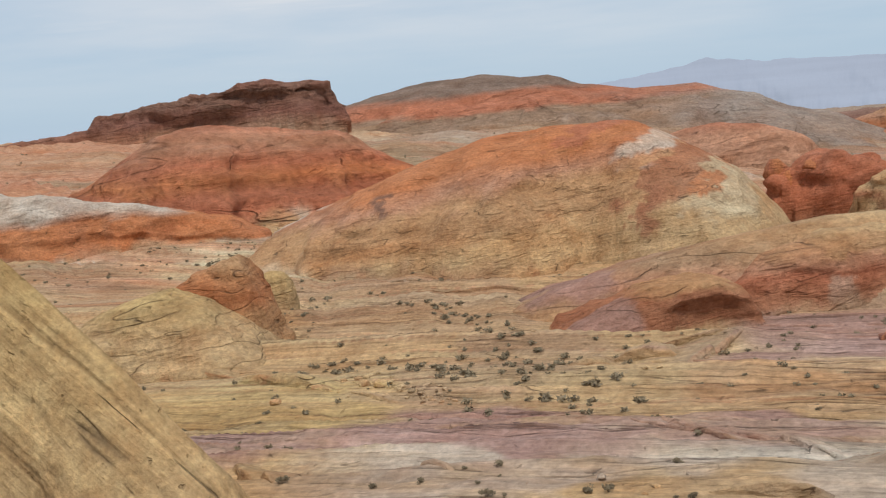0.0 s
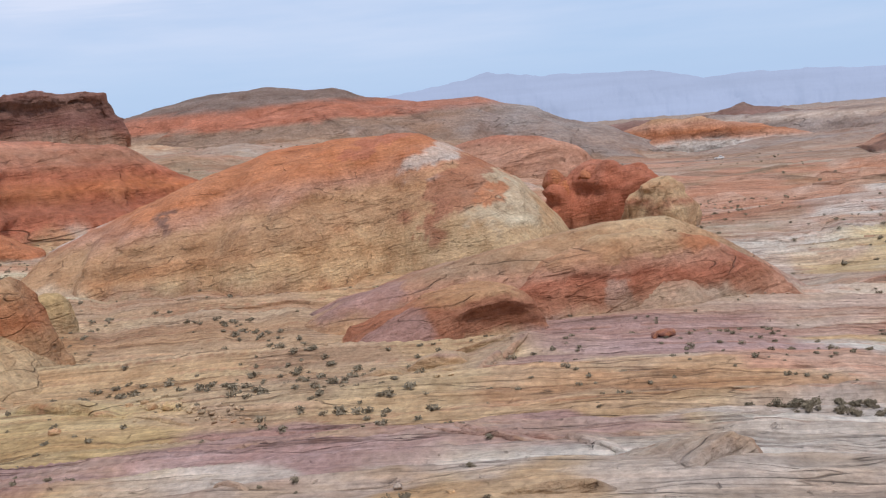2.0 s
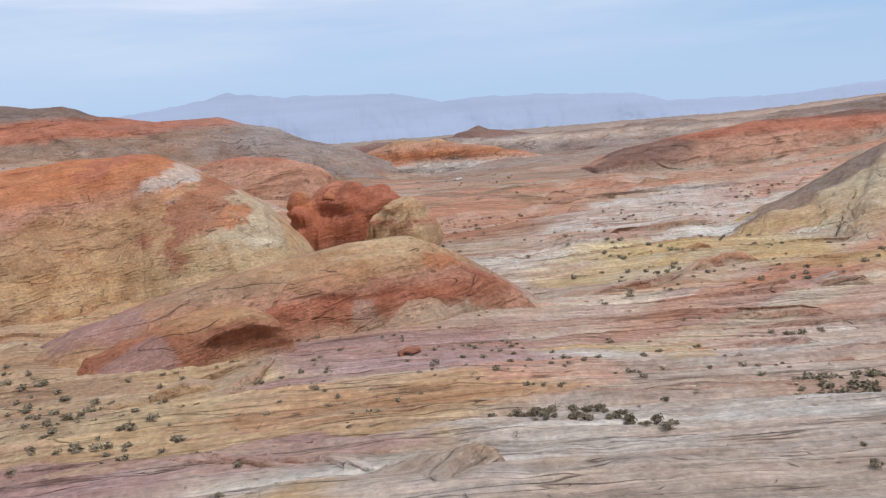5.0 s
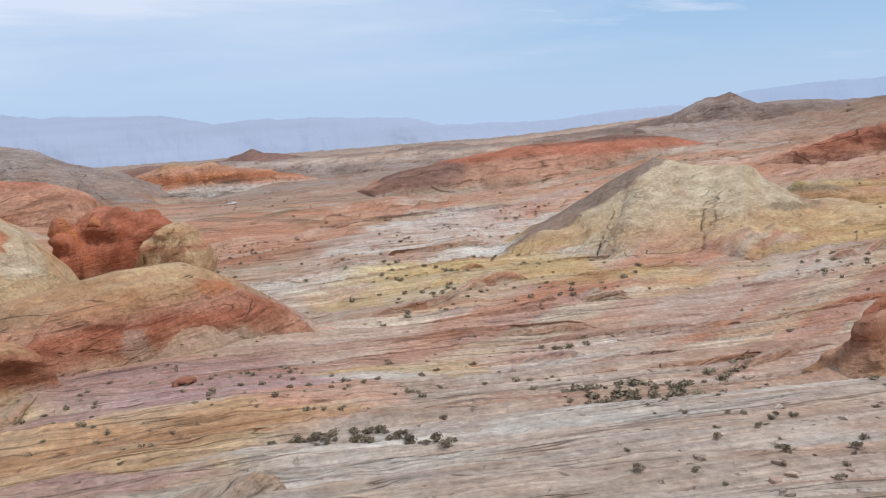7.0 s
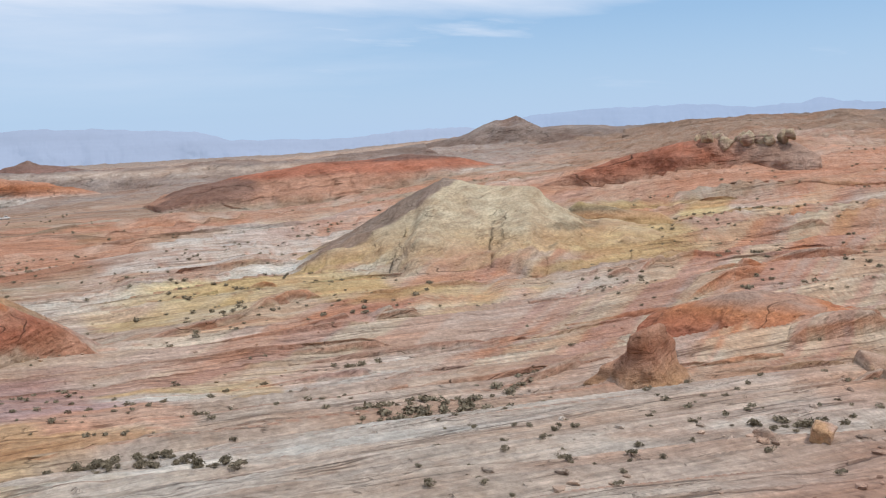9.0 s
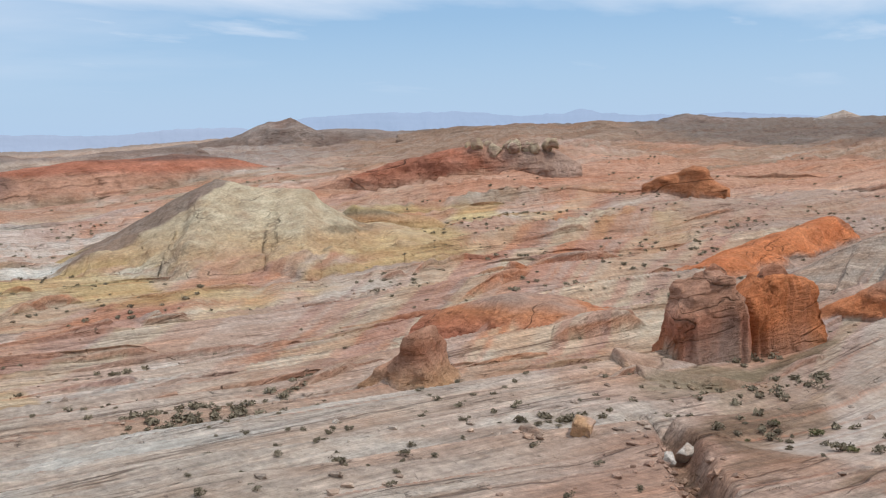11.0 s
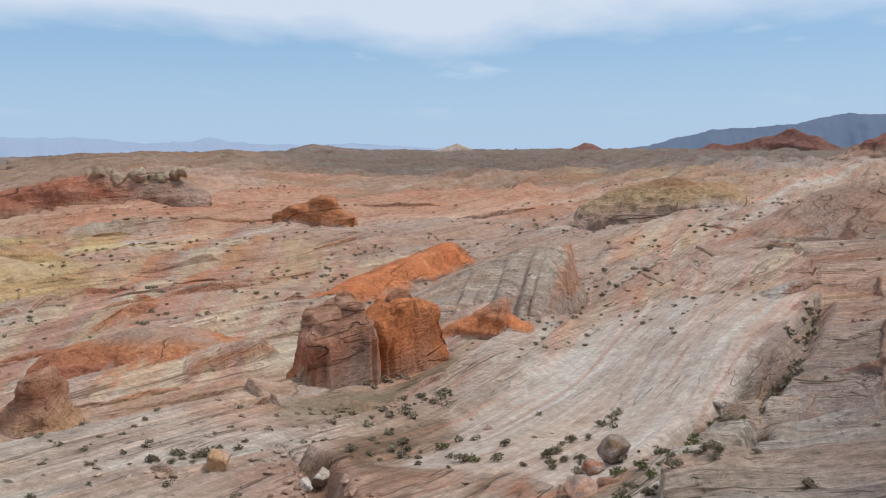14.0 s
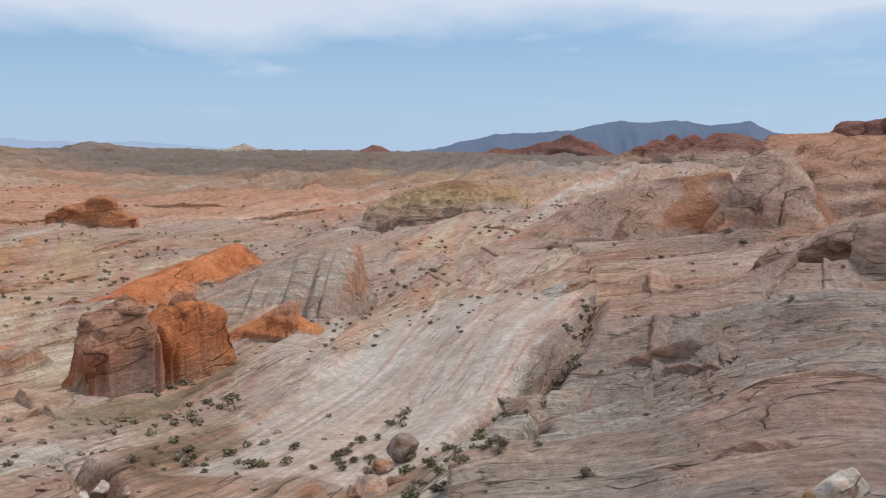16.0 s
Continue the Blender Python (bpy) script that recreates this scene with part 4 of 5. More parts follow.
# dark patch on the left side is painted shade
formation("split_slab", (151.3, -52.1), (142.0, -69.3),
          [(0, 30.4), (0.113, 33.1), (0.233, 37.4), (0.352, 40.9), (0.474, 41.9), (0.616, 41.8), (0.763, 38.3), (0.888, 34.7), (1, 30.5)],
          15, 6, 1.35, [(0, "salmon"), (0.25, "blush"), (1, "blush")], rough=0.3, columns=1.6, patches=[(0.02, 0.07, 0.4, 0.7, 0.15, "varnish_and_shade"), (0.9, 0.05, 0.5, 0.6, -0.2, "rust")],
          label="steep split slab of salmon sandstone")
# left wall darkened in the pigment, as shade from the cleft
formation("upper_slab", (190.1, -76.8), (168.9, -97.5),
          [(0, 40), (0.02, 42.9), (0.054, 45.5), (0.255, 45.8), (0.465, 46.3), (0.535, 45.1), (0.759, 45.5), (1, 46)],
          30, 8, 1.6, [(0, "salmon"), (0.3, "blush"), (0.85, "salmon"), (0.95, "rust"), (1, "rust")], rough=0.8, columns=2.2, patches=[(0.03, 0.05, 0.4, 0.7, 0, "varnish_and_shade")],
          label="upper salmon slab with a dark rim")
formation("brown_cliff", (235.6, -109.9), (216.5, -125.0),
          [(0, 44), (0.129, 47.7), (0.238, 49.5), (0.604, 50.0), (1, 51)],
          14, 20, 3, [(0, "brick"), (1, "brick")], rough=1.0, columns=2.5,
          label="dark brown cliff above the salmon slabs")
formation("overhang_rock", (90.2, -38.3), (74.5, -43.0),
          [(0, 30.3), (0.098, 32.8), (0.271, 33.9), (0.435, 34.5), (0.511, 35.3), (0.763, 36.1), (1, 36.4)],
          6, 12, 2.4, [(0, "varnish_and_shade"), (0.3, "blush"), (0.7, "blush"), (1, "sandgrey")], rough=0.45, cave=(0.62, 0.14, 2.6),
          label="grey-tan sandstone ledge with an undercut hollow")
formation("red_crag", (875.1, -210.1), (754.8, -320.4),
          [(0, 33.0), (0.125, 45.9), (0.226, 55.3), (0.26, 50), (0.325, 59.9), (0.37, 55), (0.421, 64.4), (0.48, 57), (0.547, 61.9), (0.6, 57), (0.669, 64.3), (0.787, 63.2), (0.874, 59.1), (1, 51.0)],
          60, 60, 1.15, [(0, "sandgrey"), (0.35, "blush"), (0.55, "brick"), (1, "brick")], rough=4.0, columns=9,
          label="jagged brown-red crag row on pale feet")
formation("dark_crag", (1490.7, -167.2), (1403.8, -363.1),
          [(0.0, 47.9), (0.165, 59.0), (0.279, 55.5), (0.478, 67.0), (0.576, 70.7), (0.674, 77.8), (0.771, 68.0), (0.844, 65.4), (0.928, 57.2), (1.0, 47.6)],
          50, 60, 1.15, [(0, "brick"), (1, "brick")], rough=4.5, columns=9,
          label="distant jagged dark red crags")
formation("white_cone", (1733.4, 240.5), (1743.6, 149.5),
          [(0.0, 49.2), (0.133, 55.3), (0.367, 62.9), (0.567, 69.6), (0.733, 62.9), (0.867, 55.3), (1.0, 49.2)],
          40, 50, 1.5, [(0, "grey"), (0.5, "white"), (1, "white")], rough=2,
          label="distant small white sandstone cone")
formation("dark_outcrop", (1750.0, 6.1), (1748.7, -67.2),
          [(0.0, 47.6), (0.125, 55.3), (0.417, 68.1), (0.625, 64.4), (0.833, 55.3), (1.0, 47.6)],
          30, 40, 2, [(0, "brick"), (1, "brick")], rough=3,
          label="distant small dark red outcrop")
formation("dark_hill", (1430.6, 451.1), (1526.5, 269.2),
          [(0.0, 45.2), (0.221, 54.5), (0.379, 65.1), (0.459, 66.5), (0.592, 58.7), (0.794, 52.1), (1.0, 46.8)],
          120, 120, 1.5, [(0, "greybrown"), (1, "grey")], rough=4,
          label="distant dark grey-brown hill")
formation("brown_rise", (952.6, 550.0), (1105.5, 317.0),
          [(-0.0, 41.0), (0.208, 46.7), (0.348, 48.7), (0.468, 49.7), (0.632, 47.8), (0.777, 50.9), (0.873, 49.9), (1.0, 42.0)],
          140, 100, 1.6, [(0, "scrub"), (1, "scrub")], rough=3,
          label="low brown scrub-covered rise")
formation("red_mid_rock", (316.6, 93.2), (317.9, 67.6),
          [(0.0, 22.7), (0.23, 25.4), (0.458, 27.4), (0.595, 28.9), (0.73, 28.0), (0.82, 24.6), (1.0, 21.8)],
          5, 10, 2.6, [(0, "orange"), (1, "orange")], rough=1,
          label="low orange outcrop on the salmon flat")
formation("cream_knoll", (310.0, -2.7), (295.4, -52.1),
          [(0.0, 25.9), (0.109, 28.1), (0.27, 31.4), (0.482, 34.7), (0.566, 35.8), (0.67, 33.7), (0.846, 33.2), (0.918, 30.0), (1.0, 25.3)],
          20, 40, 1.6, [(0, "blush"), (0.5, "cream"), (0.75, "tan"), (1, "blush")], rough=1.4, blend=0.4,
          label="low cream and tan sandstone knoll")
formation("grey_ridge", (440.0, 898.0), (754.7, 656.1),
          [(0, 27), (0.1, 25.5), (0.174, 27.8), (0.25, 25.0), (0.323, 26.5), (0.4, 25.5), (0.458, 29.2), (0.532, 29.8), (0.619, 26.0), (0.752, 28.6), (0.899, 33.3), (1, 36.4)],
          120, 120, 1.4, [(0, "grey"), (0.3, "pale_grey"), (0.45, "grey"), (0.75, "greybrown"), (0.85, "grey"), (1, "greybrown")], rough=2.0, columns=3.0,
          label="low grey ridge dotted with scrub")
formation("brown_ridge", (500.7, 1414.0), (838.8, 1243.6),
          [(-0.0, 16.4), (0.173, 20.5), (0.311, 19.2), (0.483, 24.4), (0.586, 36.1), (0.689, 28.3), (0.792, 21.8), (1.0, 16.4)],
          100, 100, 1.6, [(0, "brick"), (1, "greybrown")], rough=3,
          label="low dark brown ridge before the basin")
formation("white_ledge", (-110.7, 237.5), (-44.3, 251.1),
          [(0.0, 33.1), (0.096, 32.3), (0.273, 31.0), (0.407, 29.2), (0.54, 27.9), (0.685, 25.3), (0.869, 22.2), (1.0, 18.1)],
          10, 30, 2.4, [(0, "orange"), (0.45, "orange"), (0.6, "white"), (1, "white")], rough=1.0,
          label="low white sandstone ledge over an orange foot")
formation("salmon_hump", (93.7, 491.1), (161.8, 451.9),
          [(0, 24.5), (0.086, 26.0), (0.274, 31.0), (0.489, 32.5), (0.698, 30.7), (0.933, 24.7), (1, 21.0)],
          25, 40, 1.8, [(0, "salmon"), (0.7, "salmon"), (1, "red")], rough=0.7, blend=0.3,
          label="low rounded salmon-red rock hump")


# ---- far ranges at the rim of the land, distance haze painted as glowing blue ----
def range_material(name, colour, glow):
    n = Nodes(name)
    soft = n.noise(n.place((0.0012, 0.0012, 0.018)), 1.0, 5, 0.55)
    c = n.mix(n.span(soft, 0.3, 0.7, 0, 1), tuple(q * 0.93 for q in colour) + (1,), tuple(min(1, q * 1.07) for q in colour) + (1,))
    # emission stands in for hazy air; the rock itself doesn't glow
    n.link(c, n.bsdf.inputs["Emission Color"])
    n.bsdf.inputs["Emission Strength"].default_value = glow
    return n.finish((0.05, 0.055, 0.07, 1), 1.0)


def far_range(name, dist, crest, colour, glow, label):
    """A far mountain range: bearing and level of its crest at a distance."""
    az = np.arange(crest[0][0], crest[-1][0], 0.06)
    top = np.interp(az, [q[0] for q in crest], [q[1] for q in crest])
    top = top + dist * 0.0009 * fbm(az * 1.6, 0.5, dist, 4, 61)
    v = np.linspace(0, 1, 26)
    A, V = np.meshgrid(np.radians(az), v, indexing="ij")
    foot = -20.0
    spur = fbm(np.degrees(A) * 0.9, V * 1.5, dist / 1000, 4, 67)
    D = dist - (1 - V) * 380 * (1 + 0.25 * spur)
    Z = foot + (top[:, None] - foot) * V ** 0.8 + (V < 0.99) * 6 * spur * V
    ob = new(name, mesh_of(name, np.stack([D * np.sin(A), D * np.cos(A), Z], -1).reshape(-1, 3), sheet_faces(len(az), 26)))
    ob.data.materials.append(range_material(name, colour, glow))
    return tagged(ob, label, "mountain range", kind="structure")


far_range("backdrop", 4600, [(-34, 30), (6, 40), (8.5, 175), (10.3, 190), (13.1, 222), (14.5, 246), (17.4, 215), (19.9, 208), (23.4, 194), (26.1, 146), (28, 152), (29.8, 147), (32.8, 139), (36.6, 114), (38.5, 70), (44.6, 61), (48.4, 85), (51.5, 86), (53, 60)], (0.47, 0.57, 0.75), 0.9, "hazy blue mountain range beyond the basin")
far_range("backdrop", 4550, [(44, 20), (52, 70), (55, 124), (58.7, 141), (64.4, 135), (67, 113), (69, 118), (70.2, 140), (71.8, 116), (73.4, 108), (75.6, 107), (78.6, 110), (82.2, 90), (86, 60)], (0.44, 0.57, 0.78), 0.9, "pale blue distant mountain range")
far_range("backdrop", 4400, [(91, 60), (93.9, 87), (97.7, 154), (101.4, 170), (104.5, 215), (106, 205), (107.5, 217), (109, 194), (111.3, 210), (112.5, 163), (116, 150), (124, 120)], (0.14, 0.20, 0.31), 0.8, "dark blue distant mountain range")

LEDGE_WORDS = {
    "orange": "low cream ledge with an orange broken face", "tan": "low pale ledge with a tan broken face", "rust": "low sandstone ledge with a rust-red face",
    "mauve": "thin grey ledge with a mauve broken edge", "salmon": "low slickrock ledge with a salmon edge", "varnish_and_shade": "grey sandstone ledge over a dark undercut",
    "red": "low salmon ledge with a red face", "earth": "low pale ledge edged with brown earth", "scrub": "low yellow ledge above brown scrub", "grey_pink": "thin grey-pink slickrock ledge",
}
LEDGES_A = [
    (-27.3, 97.3, -20.3, 90.1, 0.68, 6, "cream", "orange"),
    (-18.4, 82.3, -9.5, 73.9, 0.85, 6, "cream", "orange"),
    (-8.8, 73.1, -4.4, 68.0, 0.3, 4, "mauve", "tan"),
    (8.5, 51.4, 16.4, 43.8, 0.3, 5, "pale_grey", "mauve"),
    (-2.9, 43.4, -0.6, 40.7, 0.24, 3, "pale_grey", "rust"),
    (-12.0, 51.2, -8.6, 43.2, 0.6, 4, "cream", "tan"),
    (7.7, 77.1, 11.5, 76.0, 0.85, 5, "cream", "tan"),
    (11.8, 78.3, 16.7, 76.6, 1.19, 8, "mauve", "tan"),
    (15.9, 73.1, 23.2, 82.2, 0.78, 7, "mauve", "salmon"),
    (9.9, 51.5, 15.6, 40.6, 0.36, 5, "pale_grey", "tan"),
    (8.3, 34.6, 12.2, 33.2, 0.54, 4, "cream", "tan"),
    (15.1, 33.9, 19.7, 35.6, 0.84, 6, "cream", "tan"),
    (-25.1, 90.9, -19.5, 85.2, 0.68, 5, "salmon", "orange"),
    (-18.9, 83.2, -9.6, 73.5, 0.77, 5, "cream", "orange"),
    (10.9, 79.6, 23.2, 81.9, 0.68, 9, "mauve", "rust"),
    (88.1, 109.1, 101.7, 110.1, 1.87, 8, "orange", "rust"),
]
LEDGES_B = [
    (67.1, 102.9, 83.7, 103.7, 1.02, 8, "mauve", "rust"),
    (88.8, 86.6, 97.7, 86.5, 1.36, 6, "pale_grey", "rust"),
    (60.5, 69.0, 68.8, 67.7, 0.59, 5, "pale_grey", "earth"),
    (318.6, 465.0, 335.0, 409.6, 2.55, 20, "varnish_and_shade", "rust"),
    (61.4, 58.9, 70.3, 55.9, 0.51, 5, "pale_grey", "mauve"),
    (59.4, 45.0, 73.9, 44.8, 0.66, 7, "pale_grey", "rust"),
    (62.0, 59.0, 66.4, 56.5, 0.51, 4, "pale_grey", "mauve"),
    (113.9, 57.9, 136.5, 57.3, 1.7, 10, "salmon", "orange"),
    (128.5, 78.0, 133.5, 75.9, 1.19, 5, "salmon", "rust"),
    (133.4, 75.1, 144.9, 77.0, 1.02, 5, "pale_grey", "rust"),
    (88.0, 34.7, 100.5, 29.7, 1.87, 10, "blush", "orange"),
    (68.7, 23.4, 76.7, 22.5, 0.96, 6, "pale_grey", "rust"),
    (87.4, 64.5, 101.1, 55.6, 0.59, 7, "blush", "salmon"),
    (86.5, 68.4, 90.8, 66.6, 0.68, 4, "pale_grey", "rust"),
    (209.5, 109.0, 214.4, 102.4, 2.04, 8, "red", "rust"),
    (147.8, 62.9, 179.1, 56.6, 1.87, 12, "pale_grey", "salmon"),
]
LEDGES_C = [
    (166.2, 108.2, 179.0, 100.0, 1.36, 9, "yellow", "tan"),
    (100.4, 124.8, 103.4, 120.4, 1.27, 5, "orange", "rust"),
    (109.8, 78.4, 115.2, 74.8, 0.77, 4, "pale_grey", "rust"),
    (89.2, 87.2, 94.9, 83.9, 1.02, 5, "pale_grey", "rust"),
    (52.9, 50.6, 78.6, 42.9, 1.2, 16, "blush", "rust"),
    (159.0, 63.1, 176.2, 54.5, 1.7, 9, "salmon", "rust"),
    (131.1, 63.9, 138.6, 58.2, 1.19, 6, "salmon", "orange"),
    (81.9, 28.2, 70.2, 20.1, 0.9, 8, "salmon", "tan"),
    (95.7, 32.4, 100.9, 30.4, 1.36, 5, "salmon", "red"),
    (217.8, 85.6, 239.7, 76.2, 1.1, 8, "yellow", "scrub"),
    (254.1, 130.1, 266.4, 118.4, 1.19, 8, "salmon", "rust"),
    (355.6, 39.0, 395.0, 11.4, 1.7, 14, "salmon", "rust"),
    (148.2, 43.6, 156.0, 40.4, 1.36, 6, "salmon", "rust"),
    (401.9, 85.4, 446.3, 56.0, 1.7, 14, "salmon", "rust"),
    (229.5, 106.6, 242.4, 104.6, 1.02, 5, "salmon", "rust"),
    (46.4, 21.3, 46.0, 18.6, 0.48, 3, "pale_grey", "orange"),
]
LEDGES_D = [
    (149.7, -24.7, 153.8, -41.2, 1.53, 9, "grey_pink", "rust"),
    (70.5, -18.9, 71.7, -23.5, 0.78, 6, "grey_pink", "rust"),
    (63.2, -15.7, 60.9, -22.0, 0.66, 6, "grey_pink", "rust"),
    (93.4, -18.0, 101.3, -24.1, 1.02, 5, "pale_grey", "rust"),
    (338.8, -9.6, 330.8, -36.5, 1.7, 12, "salmon", "rust"),
    (318.1, -71.0, 388.0, -115.2, 1.87, 8, "salmon", "rust"),
    (165.2, -10.2, 138.2, -21.3, 1.02, 9, "blush", "rust"),
    (220.3, -24.3, 220.1, -36.2, 1.36, 8, "salmon", "rust"),
    (69.1, -18.2, 70.0, -23.0, 0.84, 5, "pale_grey", "tan"),
    (67.9, -22.2, 70.3, -27.9, 0.6, 5, "pale_grey", "orange"),
    (61.7, -16.7, 51.6, -22.7, 0.48, 6, "grey_pink", "rust"),
    (50.3, -16.0, 49.3, -18.8, 0.6, 4, "grey_pink", "orange"),
    (73.1, -29.0, 81.3, -38.2, 0.68, 8, "grey_pink", "rust"),
    (178.8, -32.5, 147.0, -42.7, 1.53, 8, "salmon", "rust"),
    (44.7, 0.9, 45.0, -2.3, 0.36, 4, "salmon", "rust"),
    (91.2, -22.9, 91.2, -27.9, 0.94, 6, "pale_grey", "tan"),
]
LEDGES_E = [
    (125.2, -25.6, 122.1, -39.0, 0.77, 8, "blush", "rust"),
    (41.9, -15.8, 39.7, -21.6, 0.3, 5, "blush", "rust"),
    (31.1, -10.9, 29.5, -13.4, 0.24, 3, "blush", "salmon"),
    (136.0, -4.9, 120.1, -15.1, 0.59, 8, "pale_grey", "grey_pink"),
]
for x0, y0, x1, y1, high, back, cap, face in LEDGES_A + LEDGES_B + LEDGES_C + LEDGES_D + LEDGES_E:
    if x0 > 110 and y0 < 5:
        high = 0.45 * high
    formation("rock_ledge", (x0, y0), (x1, y1), [(0, 0.05), (0.2, high * 0.6), (0.5, high), (0.8, high * 0.8), (1, 0.05)], 0.25 * high + 0.35, back * 1.3, 3.0,
              [(0, face), (0.62, face), (0.8, cap), (1, cap)], rough=0.32, group="rock ledges", blend=0.3, wedge=True,
              label=LEDGE_WORDS[face])


# smaller ledges along the beds, in among the larger ones
rng = np.random.default_rng(23)
FACES = ("rust", "tan", "salmon", "orange", "rust", "mauve")
for k in range(100):
    az = rng.uniform(36, 121) if k % 5 else rng.uniform(-12, 36)
    d = math.exp(rng.uniform(math.log(72), math.log(340)))
    if az > 98:
        d = math.exp(rng.uniform(math.log(42), math.log(150)))
    x, y = d * math.sin(radians(az)), d * math.cos(radians(az))
    if (82 < az < 100 and 48 < d < 100) or (az > 94 and d > 100):
        continue
    half = rng.uniform(0.04, 0.14) * d * 0.9
    turn = math.atan2(STRIKE[1], STRIKE[0]) + rng.normal() * 0.07
    high = rng.uniform(0.25, 0.6) * min(2.2, 0.55 + d / 130)
    face = FACES[int(rng.integers(6))]
    formation("rock_ledge", (x - half * math.cos(turn), y - half * math.sin(turn)), (x + half * math.cos(turn), y + half * math.sin(turn)),
              [(0, 0.05), (0.25, high * 0.5), (0.7, high), (0.88, high * 0.9), (1, 0.05)], 0.25 * high + 0.3, rng.uniform(5, 10) * high, 3.0,
              [(0, face), (0.7, face), (1, "blush")], rough=0.35, group="rock ledges", blend=0.25, wedge=True, label=LEDGE_WORDS[face])

for child, role, whole in (("orange_tower", "orange_block", "red_tower"), ("tower_cap", "capstone", "red_tower"), ("tower_knob", "side_knob", "red_tower"),
                           ("cave_buttress", "cave_buttress", "caved_ridge"), ("red_face", "rock_face", "caved_ridge")):
    ob = bpy.data.objects[child]
    ob.name, ob.parent = role, bpy.data.objects[whole]
    del ob["category"]


# ---- helpers for made and grown things ----
def part(name, bm, material, parent=None, label="", at=None):
    me = bpy.data.meshes.new(name)
    bm.to_mesh(me)
    bm.free()
    ob = new(name, me)
    if material:
        me.materials.append(material)
    if parent:
        ob.parent = parent
    if at is not None:
        ob.matrix_basis = at
    return tagged(ob, label)


def plan(az, d, lift=0.0):
    x, y = d * math.sin(radians(az)), d * math.cos(radians(az))
    return x, y, float(ground_z(np.array([x]), np.array([y]))[0]) + lift


# ---- loose boulders ----
def boulder(name, spot, size, pigments, seed, label, turn=0.0, detail=4, group="", cuts=7):
    """An angular weathered rock: a ball broken by flat cuts, then roughened."""
    rng = np.random.default_rng(seed)
    bm = bmesh.new()
    bmesh.ops.create_icosphere(bm, subdivisions=detail, radius=1.0)
    co = np.array([q.co[:] for q in bm.verts])
    for _ in range(cuts):
        nrm = rng.normal(size=3)
        nrm /= np.linalg.norm(nrm)
        over = co @ nrm - rng.uniform(0.45, 0.8)
        co = co - np.clip(over, 0, None)[:, None] * nrm * 0.92
    co = co * (1 + 0.10 * fbm(co[:, 0] * 2.4 + seed, co[:, 1] * 2.4, co[:, 2] * 2.4, 4, seed)[:, None])
    co = co * (np.array(size) / 2 / np.abs(co).max(0))
    ca, sa_ = math.cos(radians(turn)), math.sin(radians(turn))
    co = np.stack([co[:, 0] * ca - co[:, 1] * sa_, co[:, 0] * sa_ + co[:, 1] * ca, co[:, 2]], -1)
    faces = np.array([[q.index for q in f.verts] for f in bm.faces])
    bm.free()
    k = smooth((fbm(co[:, 0] / size[0] * 3, co[:, 1] / size[0] * 3, co[:, 2] / size[2] * 3, 3, seed + 3) + 0.4))[:, None]
    col = np.array(PIGMENT[pigments[0]]) * (1 - k) + np.array(PIGMENT[pigments[1]]) * k
    ob = new(name, mesh_of(name, co, faces, col))
    ob.data.materials.append(BOULDER)
    ob.location = (spot[0], spot[1], spot[2] + size[2] * 0.34)
    return tagged(ob, label, "rock", group=group)


BOULDER = bedded_stone("boulder_stone", 0.8, 1.2, 3.0, STRIKE_TURN, 12, 0.06, 0.18, 0.3)
boulder("flat_boulder", plan(23.42, 83.6), (2.0, 1.3, 0.8), ('brick', 'rust'), 3, "flat red-brown boulder lying on mauve slickrock", 20)
boulder("boulder", plan(22.71, 82.8), (0.7, 0.6, 0.6), ('rust', 'brick'), 4, "small red-brown boulder beside the flat one", 0)
boulder("slab_boulder", plan(70.18, 50.4), (2.6, 1.5, 1.1), ('tan', 'blush'), 5, "fallen salmon slab on brown earth", 30)
boulder("boulder", plan(90.62, 43.2), (2.2, 1.6, 1.2), ('salmon', 'grey_pink'), 6, "broken orange boulder beside the shrubs", 10)
boulder("boulder", plan(92.46, 49.8), (2.2, 1.8, 1.7), ('grey', 'earth'), 8, "dark weathered boulder in the gully", 40)
boulder("boulder", plan(91.34, 48.3), (1.4, 1.2, 0.8), ('rust', 'grey_pink'), 9, "small dark red boulder in the gully", 0)
boulder("boulder", plan(65.21, 50.2), (1.2, 1.0, 0.7), ('tan', 'blush'), 10, "small rust boulder on white slickrock", 0)
boulder("boulder", plan(75.90, 51.8), (1.6, 1.2, 1.0), ('white', 'pale_grey'), 12, "pale boulder at the lip of the gully", 0)
boulder("boulder", plan(74.93, 47.9), (1.2, 1.0, 0.9), ('white', 'pale_grey'), 13, "pale boulder wedged in the gully", 0)
boulder("boulder", plan(-4.63, 72.8), (1.2, 0.9, 0.7), ('cream', 'yellow'), 14, "cream boulder in a rockfall", 0)
boulder("boulder", plan(-5.58, 74.1), (0.9, 0.8, 0.6), ('cream', 'tan'), 15, "cream boulder in a rockfall", 0)
boulder("boulder", plan(-10.71, 72.8), (1.0, 0.7, 0.5), ('cream', 'tan'), 16, "small cream boulder on the sand", 0)
boulder("boulder", plan(18.39, 464.9), (5.5, 4, 3.0), ('orange', 'red'), 17, "rounded red boulder by the outcrop", 0)
boulder("boulder", plan(20.24, 110.6), (1.6, 1.2, 0.9), ('salmon', 'white'), 18, "pale broken block below the red face", 0)
boulder("boulder", plan(26.01, 110.9), (1.2, 1, 0.8), ('salmon', 'mauve'), 19, "pink broken block below the red face", 0)
